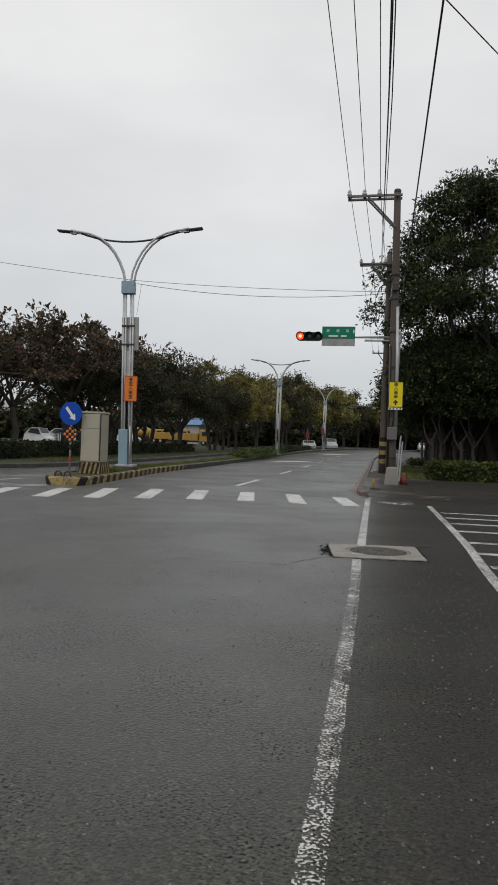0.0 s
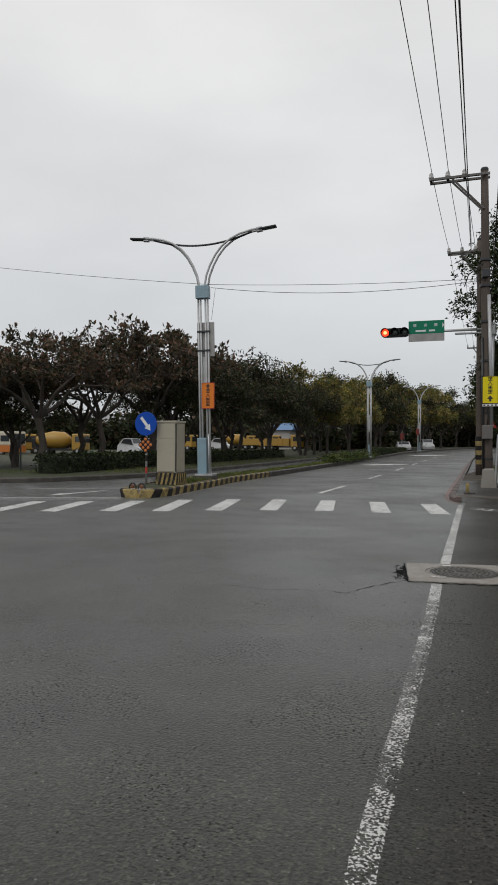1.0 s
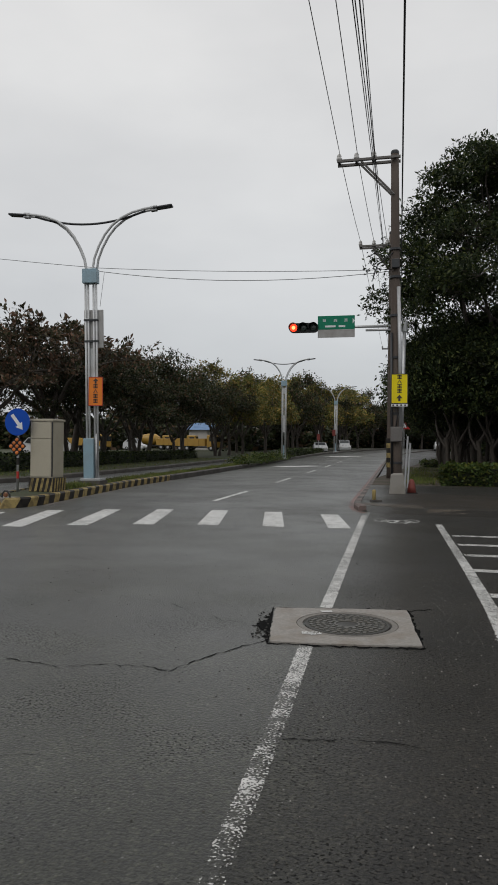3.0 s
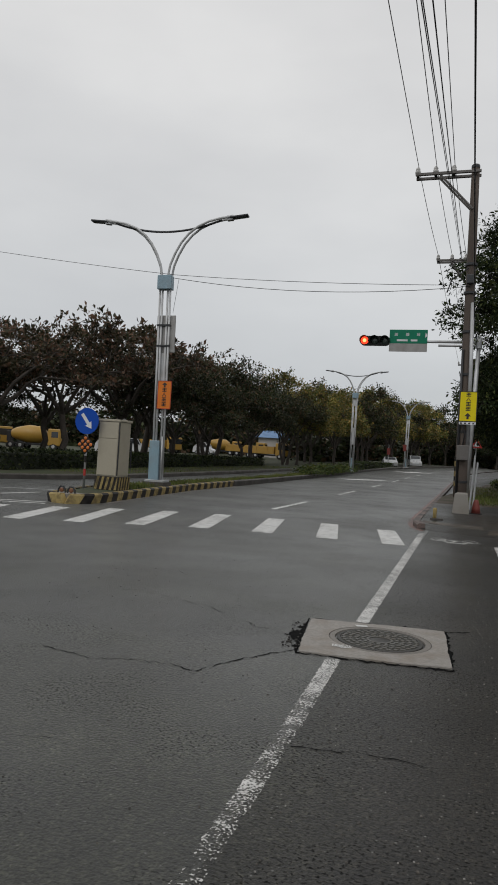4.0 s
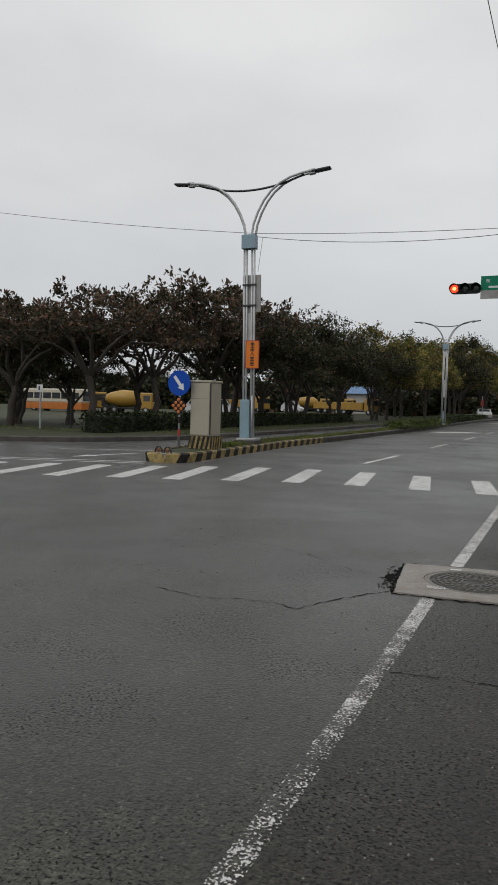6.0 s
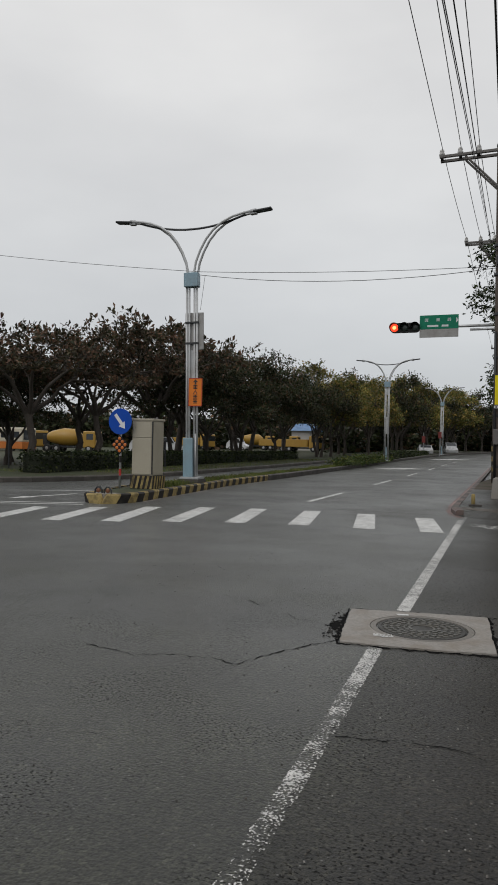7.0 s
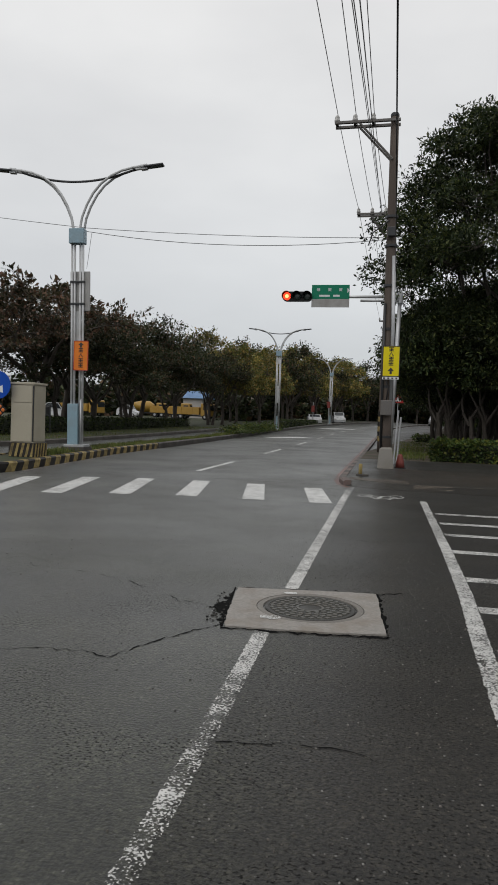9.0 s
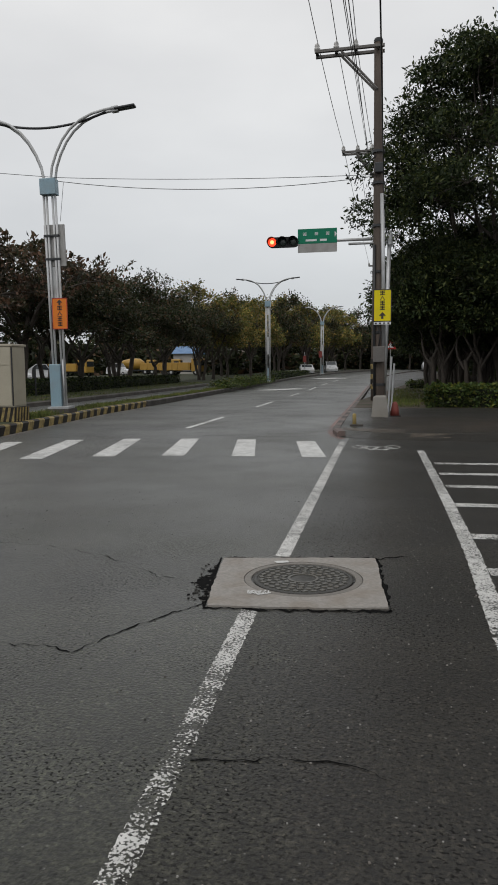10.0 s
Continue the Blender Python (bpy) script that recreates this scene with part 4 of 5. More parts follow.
GRAND = dict(height=14.9, base=4.2, reach=5.8, lobes=96, lobe=1.25, flat=0.66, clusters=96, per=11, spread=0.13, size=0.19, droop=0.25, slim=0.20, stems=4, radius=0.20, uneven=0.2, shoots=2)
LEAN = dict(height=6.4, base=1.95, reach=2.4, lobes=26, lobe=0.85, flat=0.75, clusters=66, per=10, spread=0.14, size=0.18, droop=0.25, slim=0.20, stems=2, radius=0.10)
ROW, BACK, SHADE = "trees along the far verge", "trees along the road ahead", "shade trees beside the apron"
BRONZE_LABEL = "spreading tree with sparse bronze and dark leaves on the verge"
bronze = [tree("tree", at(-18.6, 29.6, size=1.12), 3, ALMOND, LEAF_BRONZE, BARK, BRONZE_LABEL, ROW),
          tree("tree", at(-18.1, 39.4, turn=40, size=1.46), 11, ALMOND, LEAF_BRONZE, BARK, BRONZE_LABEL, ROW),
          tree("tree", at(-17.6, 45.5, turn=80, size=1.18), 19, ROUND, LEAF_DULL, BARK, "dense dull green tree on the verge", ROW)]
yellow = [tree("tree", at(-16.2, 74, size=1.2), 23, LOOSE, LEAF_YELLOW, BARK, "yellow-green roadside tree beside the carriageway", BACK),
          tree("tree", at(-18.6, 88, size=1.25), 29, LOOSE, LEAF_DULL, BARK, "dull green roadside tree beside the carriageway", BACK)]
for k, (x, y, size, which) in enumerate([(-23.0, 29.0, 0.64, 1), (-27.5, 28.4, 0.72, 0), (-32.5, 28.5, 0.62, 1), (-38, 28.5, 0.75, 0), (-44, 28.0, 1.0, 1), (-51, 28.5, 1.0, 0), (-20.8, 36.0, 0.85, 0), (-18.4, 34.4, 0.92, 0),
                                         (-24.5, 35.5, 0.86, 0), (-29, 36, 0.76, 1), (-17.4, 50.5, 0.82, 2), (-18.6, 55.5, 1.12, 2), (-17.2, 60.5, 0.85, 2), (-18.5, 66, 1.02, 2), (-16.6, 71, 0.9, 2), (-17.8, 42.2, 0.85, 2), (-20.5, 47.5, 0.9, 1), (-22.3, 32.4, 0.62, 2), (-24.9, 31.6, 0.66, 2), (-27.8, 31.8, 0.66, 2), (-31.0, 31.4, 0.64, 2)]):
    copy_thing(bronze[which], at(x, y, turn=47 * k, size=1.15 * size))
for k, (x, y, size, which) in enumerate([(-16.4, 79, 1.05, 0), (-15.6, 86, 1.12, 0), (-17.2, 92, 1.1, 0), (-15.4, 99, 1.25, 1), (-16.6, 106, 1.2, 0), (-15.2, 112, 1.25, 0), (-16.5, 119, 1.4, 1), (-15.0, 125, 1.3, 0), (-16.0, 132, 1.4, 0),
                                         (-15.2, 138, 1.3, 1), (-21, 84, 1.3, 0), (-21.5, 100, 1.35, 1), (-21, 116, 1.45, 0), (-20, 130, 1.45, 1)]):
    copy_thing(yellow[which], at(x + bend(y), y, turn=61 * k, size=size))
for k, (x, y) in enumerate([(-9.5, 150), (-4.5, 153), (0.5, 155), (5.5, 156), (10.5, 156), (-2, 160), (3.5, 162)]):
    copy_thing(yellow[k % 2], at(x, y, 0.05, turn=37 * k, size=1.35))
shade = tree("shade_tree", at(5.9, 35.2, 0.13), 41, GRAND, LEAF_DARK, BARK, "tall dense dark green shade tree on bare soil", SHADE)
low = tree("shade_tree", at(4.0, 33.0, 0.13, 15, 0.95), 53, LEAN, LEAF_DARK, BARK, "slender dark green tree beside the apron", SHADE)
for k, (x, y, size) in enumerate([(5.8, 32.0, 1.0), (7.6, 31.4, 0.95), (4.2, 37.0, 1.0), (5.2, 38.5, 1.1), (4.5, 45, 1.05), (5.6, 47, 1.2), (4.4, 55, 1.05), (4.2, 68, 1.1), (9.4, 31.5, 1.0), (4.6, 81, 1.1), (5.6, 97, 1.1), (3.9, 41.5, 0.9), (7.0, 36.5, 1.2)]):
    copy_thing(low, at(x + bend(y), y, 0.13, turn=71 * k, size=size))
for k, (x, y, size) in enumerate([(2.75, 33.6, 1.08), (2.8, 37.5, 1.26), (3.0, 36.0, 1.15), (4.9, 38.2, 1.3), (2.7, 40.5, 1.25), (4.4, 43.5, 1.35)]):
    copy_thing(low, at(x, y, 0.13, turn=53 * k + 30, size=size, wide=0.85))
for k, (x, y, size) in enumerate([(14.5, 38, 0.85), (7.9, 51, 0.66), (6.4, 62, 0.52), (8.6, 68, 0.6), (5.8, 75, 0.5), (6.8, 89, 0.5), (8.2, 103, 0.5), (10.2, 117, 0.55)]):
    copy_thing(shade, at(x + bend(y), y, 0.13, turn=83 * k + 20, size=size))


def hedge(name, x0, x1, y0, y1, z, height, seed, leaf, label, density=230):
    """A clipped hedge: a solid core coloured as inner shade, covered with leaves on all sides, uneven on top."""
    r = np.random.default_rng(seed)
    h = thing(name, pose(0, 0, 0), label, "hedge")
    body = Shape().box(x0 + 0.1, x1 - 0.1, y0 + 0.1, y1 - 0.1, z - 0.02, z + height - 0.1, 0.06)
    part("twig_body", body, surface("hedge_shade", (0.02, 0.026, 0.012), 0.9, vary=0.5), h, "solid core with the hedge's inner shade in its colour")
    faces = [((x1 - x0) * height, lambda a, b: np.stack([x0 + a * (x1 - x0), y0 + 0 * a, z + b * height], 1)), ((x1 - x0) * height, lambda a, b: np.stack([x0 + a * (x1 - x0), y1 + 0 * a, z + b * height], 1)),
             ((y1 - y0) * height, lambda a, b: np.stack([x0 + 0 * a, y0 + a * (y1 - y0), z + b * height], 1)), ((y1 - y0) * height, lambda a, b: np.stack([x1 + 0 * a, y0 + a * (y1 - y0), z + b * height], 1)),
             ((x1 - x0) * (y1 - y0), lambda a, b: np.stack([x0 + a * (x1 - x0), y0 + b * (y1 - y0), z + height + 0.05 * np.sin(7 * a * (x1 - x0)) * np.sin(5 * b + 3 * a)], 1))]
    tips = np.concatenate([f(r.random(int(area * density)), r.random(int(area * density))) for area, f in faces])
    part("foliage", leaf_mesh("foliage", leaves_at(tips, 1, 0.05, 0.12, seed), leaf), leaf, h)
    return h


hedge("hedge", 2.12, 14.0, 28.75, 29.9, 0.13, 0.68, 5, LEAF_HEDGE, "clipped green hedge at the edge of the apron", 420)
hedge("hedge", -17.2, -16.1, 26.8, 62, 0.2, 0.75, 6, LEAF_DARK, "low dark green hedge along the verge", 150)
hedge("hedge", -9.35, -8.85, 63.5, 96, 0.42, 0.75, 8, LEAF_DARK, "low dark hedge on the median", 110)
hedge("hedge", 2.0, 5.5, 47.0, 47.8, 0.15, 0.5, 9, LEAF_HEDGE, "low yellowish hedge beneath the shade trees", 200)


def shrub(m, seed, leaf):
    b = thing("shrub", m, "low yellow-green shrub on the median", "shrub", "shrubs on the median")
    r = np.random.default_rng(seed)
    tips = r.normal(0, 1, (130, 3)) * (0.38, 0.42, 0.14) + (0, 0, 0.28)
    tips[:, 2] = np.clip(tips[:, 2], 0.03, None)
    part("foliage", leaf_mesh("foliage", leaves_at(tips, 7, 0.07, 0.12, seed), leaf), leaf, b)
    stems = Shape()
    for k in range(8):
        stems.tube([(0, 0, -0.03), tuple(tips[k] * (0.5, 0.5, 0.6)), tuple(tips[k])], [0.015, 0.01, 0.005], 4)
    part("stem", stems, BARK, b)
    return b


first = shrub(at(-8.95, 47, KERB_H - 0.02), 3, LEAF_HEDGE)
for k in range(11):
    y = 48.2 + 1.15 * k
    copy_thing(first, at(-8.9 + 0.2 * math.sin(3 * k), y, KERB_H - 0.02, 50 * k, 0.8 + 0.25 * math.sin(5 * k)))


def grass(name, spots, count, height, seed, label):
    r = np.random.default_rng(seed)
    verts = []
    for x0, x1, y0, y1, lift in spots:
        k = int(count * (x1 - x0) * (y1 - y0))
        x, y = r.uniform(x0, x1, k), r.uniform(y0, y1, k)
        clump = 0.5 + 0.5 * np.sin(1.7 * x + 2.3 * np.sin(y)) * np.sin(0.9 * y + x)
        z = np.array([rise(v) for v in y]) + lift
        h, a = height * r.uniform(0.4, 1.0, k) * (0.5 + clump), r.uniform(0, math.tau, k)
        w = 0.012
        dx, dy = r.normal(0, 0.35, k) * h, r.normal(0, 0.35, k) * h
        p0 = np.stack([x - w * np.cos(a), y - w * np.sin(a), z - 0.01], 1)
        p1 = np.stack([x + w * np.cos(a), y + w * np.sin(a), z - 0.01], 1)
        p2 = np.stack([x + dx + 0.3 * w * np.cos(a), y + dy, z + h], 1)
        p3 = np.stack([x + dx - 0.3 * w * np.cos(a), y + dy, z + h], 1)
        verts.append(np.stack([p0, p1, p2, p3], 1).reshape(-1, 3))
    ob = new(name, leaf_mesh(name, np.concatenate(verts), BLADES))
    return tagged(ob, label, "grass", kind="stuff")


grass("grass", [(median_left(y) + 0.2, median_right(y) - 0.2, y - 0.5, y + 0.5, KERB_H - 0.02) for y in span(22.0, 60, 1.0)], 330, 0.13, 4, "short wet grass growing on the median")
grass("grass", [(-16.0, -13.4, y, y + 2, 0.17) for y in span(29, 60, 2)], 50, 0.12, 5, "short grass on the verge")
grass("grass", [(-30, -17.5, 26.5, 29, 0.17)], 60, 0.12, 7, "short grass on the verge")
grass("grass", [(1.0, 5.5, 30.2, 46, 0.13), (0.6, 1.9, 29, 34, 0.13)], 110, 0.12, 6, "patchy short grass below the shade trees")


def woods(name, boxes, size, cover, seed, leaf, label):
    """A far belt of foliage with an uneven top."""
    r = np.random.default_rng(seed)
    tips = []
    for x0, x1, y0, y1, top in boxes:
        length = max(x1 - x0, y1 - y0)
        k = int(length * top * cover / (0.13 * size * size))
        u = r.random(k)
        x, y = x0 + (u if x1 - x0 > y1 - y0 else r.random(k)) * (x1 - x0), y0 + (u if y1 - y0 >= x1 - x0 else r.random(k)) * (y1 - y0)
        h = top * (0.80 + 0.13 * np.sin(u * length / 2.1) + 0.07 * np.sin(u * length / 0.8 + 1))
        tips.append(np.stack([x, y, h * r.random(k) + 0.1], 1))
    ob = new(name, leaf_mesh(name, leaves_at(np.concatenate(tips), 1, 0.2, size, seed), leaf))
    return tagged(ob, label, "woodland", kind="stuff")


woods("far_woods", [(-70, 60, 166, 174, 11.5), (-45, 30, 160, 164, 5.5), (-46, -15, 118, 124, 6.5), (-22, -19, 96, 140, 3.6), (-120, -40, 100, 108, 7.5), (-140, -60, 60, 66, 6.5)], 0.85, 3.2, 12, LEAF_DULL, "dark far woodland closing the road")
woods("far_woods", [(9, 13, 38, 146, 7.0), (12, 45, 33, 38, 8.0)], 0.5, 0.9, 13, LEAF_DARK, "dark thicket behind the shade trees")
woods("far_woods", [(-60, 60, -62, -56, 7.0), (46, 52, -60, 40, 7.0), (-92, -86, -60, 60, 7.0)], 0.9, 0.7, 14, LEAF_DULL, "dark far woodland round the junction")

# ---- street lamps ----


def lamp_arm(side, dy):
    pts = [(0.13, 6.40), (0.135, 6.62), (0.19, 6.95), (0.33, 7.32), (0.52, 7.68), (0.75, 7.98), (1.05, 8.24), (1.4, 8.43), (1.75, 8.55), (2.05, 8.62)]
    return Shape().tube([(side * (x + 0.4 * dy), dy, z - 0.15 - 0.115 * x) for x, z in pts], 0.037, 10)


def street_lamp(m, dressed, label):
    """A twin-armed lamp on four slim tubes; the first carries boards and a sign."""
    t = thing("street_lamp", m, label, "street lamp", "twin-armed lamps on the median")
    part("base_plate", Shape().box(-0.32, 0.32, -0.25, 0.25, -0.02, 0.05, 0.01), GALV, t)
    for x in (-0.17, -0.085, 0.085, 0.17):
        part("leg", Shape().tube([(x, 0, 0.04), (x, 0, 6.3)], 0.034, 10), LAMP_WHITE, t, smooth=True)
    part("junction_box", Shape().box(-0.23, 0.23, -0.14, 0.14, 6.02, 6.46, 0.015), PALE_BLUE, t, "pale blue steel box")
    for side in (-1, 1):
        for dy in (-0.085, 0.085):
            part("arm", lamp_arm(side, dy), LAMP_WHITE, t, smooth=True)
        head = Shape()
        tilt = Matrix.Translation((side * 2.02, 0, 8.21)) @ Matrix.Rotation(-side * radians(6), 4, "Y")
        head.box(*sorted((side * 0.0, side * 0.58)), -0.12, 0.12, -0.022, 0.04, 0.02, turn=tilt)
        luminaire = part("luminaire", head, STEEL_DARK, t, "dark flat lamp head")
        part("bracket", Shape().box(*sorted((side * -0.10, side * 0.10)), -0.075, 0.075, -0.07, 0.09, 0.015, turn=tilt), GALV, luminaire)
        part("light_panel", Shape().box(*sorted((side * 0.14, side * 0.53)), -0.085, 0.085, -0.032, -0.023, turn=tilt), LENS_OFF, luminaire, "unlit lamp panel")
    sag = [(-1.75 + 3.5 * k / 14, 0, 8.17 - 0.32 * (1 - ((k - 7) / 7) ** 2)) for k in range(15)]
    part("tie_bar", Shape().tube(sag, 0.035, 8), STEEL_DARK, t, "dark curved tie bar", smooth=True)
    if dressed:
        part("back_board", Shape().box(-0.24, 0.36, 0.05, 0.11, 4.05, 5.22, 0.01), PANEL_GREY, t, "dull grey upright board")
        part("front_board", Shape().box(-0.09, 0.10, 0.045, 0.075, 3.0, 4.04, 0.006), LAMP_WHITE, t, "pale infill board")
        for z in (4.25, 4.9):
            part("clamp", Shape().box(-0.22, 0.22, -0.05, 0.045, z - 0.03, z + 0.03, 0.008), STEEL_DARK, t)
        part("service_box", Shape().box(-0.25, 0.07, -0.14, 0.10, 0.04, 1.27, 0.02), PALE_BLUE, t, "pale blue service box")
        part("conduit", Shape().tube([(0.14, -0.06, 0.03), (0.14, -0.06, 1.4)], 0.03, 8), GALV, t, smooth=True)
    else:
        for z0, z1 in ((0.04, 1.1), (2.2, 3.6), (5.4, 5.9)):
            part("infill_panel", Shape().box(-0.085, 0.085, -0.02, 0.02, z0, z1, 0.005), LAMP_WHITE if z0 > 1 else PALE_BLUE, t)
    return t


street_lamp(pose(-8.55, 24.2, 0.36, 0, -1.2, 4.6), True, "twin-armed grey street lamp with boards and pale blue box")
plinth = Shape().prism([(-8.9, 23.92), (-8.2, 23.92), (-8.2, 24.5), (-8.9, 24.5)], 0.1, 0.345)
setting("lamp_footing", plinth, KERB, label="low concrete footing below a street lamp")
lamp_b = street_lamp(pose(-8.68, 62.2, rise(62.2) + KERB_H), False, "twin-armed grey street lamp on the median")
copy_thing(lamp_b, pose(-8.7 + bend(94), 94, rise(94) + KERB_H))


def sign_board(name, m, w, h, sheet_mat, edge_mat, label, bars, extra=None):
    """An upright board with a rim; bars are (x0, x1, z0, z1) of unreadable writing."""
    t = thing(name, m, label, "sign")
    part("panel", Shape().box(-w / 2, w / 2, 0, 0.02, -h / 2, h / 2, 0.004), sheet_mat, t)
    rim_ = Shape()
    for x0, x1, z0, z1 in ((-w / 2, w / 2, h / 2 - 0.02, h / 2), (-w / 2, w / 2, -h / 2, -h / 2 + 0.02), (-w / 2, -w / 2 + 0.02, -h / 2, h / 2), (w / 2 - 0.02, w / 2, -h / 2, h / 2)):
        rim_.box(x0, x1, -0.004, -0.0005, z0, z1)
    part("rim", rim_, edge_mat, t)
    for x0, x1, z0, z1 in bars:
        part("lettering", Shape().box(x0, x1, -0.005, -0.001, z0, z1), INK, t)
    if extra:
        extra(t)
    for z in (-0.2, 0.15):
        part("bracket", Shape().box(-0.05, 0.05, 0.02, 0.09, z, z + 0.05), GALV, t)
    return t


def glyph(z, s=0.1):
    """Plain bars standing in for a sign of writing that cannot be read."""
    return [(-s * 0.7, s * 0.7, z + k * s, z + (k + 0.26) * s) for k in (-0.62, -0.13, 0.36)] + [(-s * 0.14, s * 0.14, z - 0.6 * s, z + 0.6 * s)]


def stroke_sign(t, z, s):
    """The one character that can be read: two strokes that part downwards."""
    part("lettering", Shape().slab([(-0.02 * s, z + 0.6 * s), (0.2 * s, z + 0.6 * s), (-0.5 * s, z - 0.6 * s), (-0.75 * s, z - 0.6 * s)], -0.005, -0.001), INK, t)
    part("lettering", Shape().slab([(0.02 * s, z + 0.15 * s), (0.16 * s, z + 0.3 * s), (0.75 * s, z - 0.6 * s), (0.48 * s, z - 0.6 * s)], -0.0055, -0.001), INK, t)


def arrow_up(z, k):
    def made(t):
        part("arrow", Shape().slab([(-0.09, z), (0, z + 0.11 * k), (0.09, z), (0.03, z), (0.03, z - 0.09 * k), (-0.03, z - 0.09 * k), (-0.03, z)], -0.006, -0.001), INK, t)
    return made


sign_board("orange_sign", pose(-8.43, 24.07, 3.06), 0.46, 0.88, ORANGE_SIGN, RED_PAINT, "orange upright notice board with dark lettering strapped to a lamp", glyph(0.16, 0.1) + glyph(-0.14, 0.1) + glyph(-0.29, 0.1), lambda t: (arrow_up(0.31, 0.8)(t), stroke_sign(t, 0.01, 0.1)))


def strip_below(t):
    arrow_up(-0.27, 0.9)(t)
    stroke_sign(t, 0.2, 0.09)
    part("lower_strip", Shape().box(-0.225, 0.225, -0.003, 0.015, -0.50, -0.43, 0.003), WHITE_PAINT, t, "white strip with dark marks")
    for x in (-0.17, -0.06, 0.05, 0.16):
        part("lettering", Shape().box(x - 0.025, x + 0.025, -0.006, -0.003, -0.485, -0.445), INK, t)


sign_board("yellow_sign", pose(0.62, 24.28, 3.08), 0.47, 0.84, YELLOW_SIGN, INK, "yellow upright notice board with dark lettering on the utility pole", glyph(0.33, 0.09) + glyph(0.07, 0.09) + glyph(-0.06, 0.09), strip_below)

# ---- median nose: cabinet, keep-right sign, reflectors ----
box = thing("control_cabinet", pose(-8.41, 20.98, KERB_H - 0.02), "beige steel control cabinet on a striped plinth on the median", "cabinet")
part("plinth", Shape().box(-0.34, 0.36, -0.30, 0.40, -0.01, 0.36, 0.015), BLACK_KERB, box, "black and yellow striped concrete plinth")
for k in range(5):
    x = -0.33 + 0.145 * k
    part("stripe", Shape().slab([(x, 0.01), (x + 0.07, 0.01), (min(x + 0.15, 0.35), 0.35), (min(x + 0.08, 0.33), 0.35)], -0.304, -0.301), YELLOW_KERB, box)
    y = -0.28 + 0.14 * k
    part("stripe", Shape().add([(0.3625, y, 0.01), (0.3625, y + 0.07, 0.01), (0.3625, min(y + 0.13, 0.39), 0.35), (0.3625, min(y + 0.06, 0.37), 0.35), (0.366, y, 0.01), (0.366, y + 0.07, 0.01), (0.366, min(y + 0.13, 0.39), 0.35), (0.366, min(y + 0.06, 0.37), 0.35)],
                               [(0, 1, 2, 3), (4, 5, 6, 7), (0, 1, 5, 4), (1, 2, 6, 5), (2, 3, 7, 6), (3, 0, 4, 7)]), YELLOW_KERB, box)
part("body", Shape().box(-0.31, 0.31, -0.27, 0.36, 0.36, 1.82, 0.012), CABINET, box)
part("roof", Shape().box(-0.34, 0.34, -0.30, 0.39, 1.82, 1.88, 0.012), CABINET, box)
part("door", Shape().box(-0.295, 0.275, -0.288, -0.27, 0.39, 1.36, 0.006), CABINET, box)
part("door", Shape().box(-0.295, 0.275, -0.288, -0.27, 1.375, 1.80, 0.006), CABINET, box)
part("corner_gap", Shape().box(0.285, 0.3125, -0.274, -0.25, 0.39, 1.80), STEEL_DARK, box, "dark gap at the corner post")
part("side_door", Shape().box(0.31, 0.322, -0.235, 0.33, 0.40, 1.79, 0.005), CABINET, box)
for x in (-0.28, 0.28):
    part("lifting_eye", Shape().tube([(x - 0.03, 0, 1.87), (x - 0.02, 0, 1.91), (x + 0.02, 0, 1.91), (x + 0.03, 0, 1.87)], 0.008, 6), GALV, box)

keep = thing("traffic_sign", pose(-8.98, 20.55, KERB_H - 0.03), "blue round traffic sign with white arrow and amber reflector board", "sign")
part("post", Shape().tube([(0, 0, 0), (0, 0, 2.08)], 0.032, 10), GALV, keep, smooth=True)
for z in (0.35, 0.7):
    part("band", Shape().tube([(0, 0, z), (0, 0, z + 0.18)], 0.0345, 10), RED_PAINT if z < 0.5 else BLACK_KERB, keep)
disc = part("disc", Shape().lathe((0, -0.05, 1.80), [(0.345, 0.0), (0.35, 0.004), (0.35, 0.016), (0.34, 0.02)], 40, axis="y"), BLUE_SIGN, keep, "blue disc")
a = radians(-52)
ux, uz, vx, vz = math.cos(a), math.sin(a), -math.sin(a), math.cos(a)
arrow_pts = [(-0.24, 0.045), (0.08, 0.045), (0.08, 0.11), (0.25, 0.0), (0.08, -0.11), (0.08, -0.045), (-0.24, -0.045)]
part("arrow", Shape().slab([(p * ux + q * vx, 1.80 + p * uz + q * vz) for p, q in arrow_pts], -0.056, -0.052), WHITE_PAINT, disc, "white slanting arrow")
board = part("reflector_board", Shape().slab([(0, 1.44), (0.25, 1.18), (0, 0.92), (-0.25, 1.18)], -0.05, -0.035), BLACK, keep, "black diamond board")
for i in range(3):
    for j in range(3):
        x, z = (i - j) * 0.083, 1.18 + (i + j - 2) * 0.083
        part("reflector", Shape().lathe((x, -0.05, z), [(0.045, 0.0), (0.045, -0.012), (0.03, -0.02), (0.01, -0.022)], 14, axis="y"), AMBER, board, "round amber reflector")
for x, y in ((-8.42, 18.62), (-8.12, 18.55)):
    s = thing("marker_stud", pose(x, y, KERB_H - 0.02), "small amber reflector stud on the median nose", "reflector", "studs on the median nose")
    part("hoop", Shape().tube([(-0.10, 0, 0), (-0.09, 0, 0.09), (-0.04, 0, 0.15), (0.04, 0, 0.15), (0.09, 0, 0.09), (0.10, 0, 0)], 0.022, 8), STEEL_DARK, s)
    part("lens", Shape().lathe((0, -0.01, 0.07), [(0.055, 0.02), (0.055, -0.01), (0.03, -0.02), (0.01, -0.02)], 14, axis="y"), AMBER_DIRTY, s, "dirty amber lens")

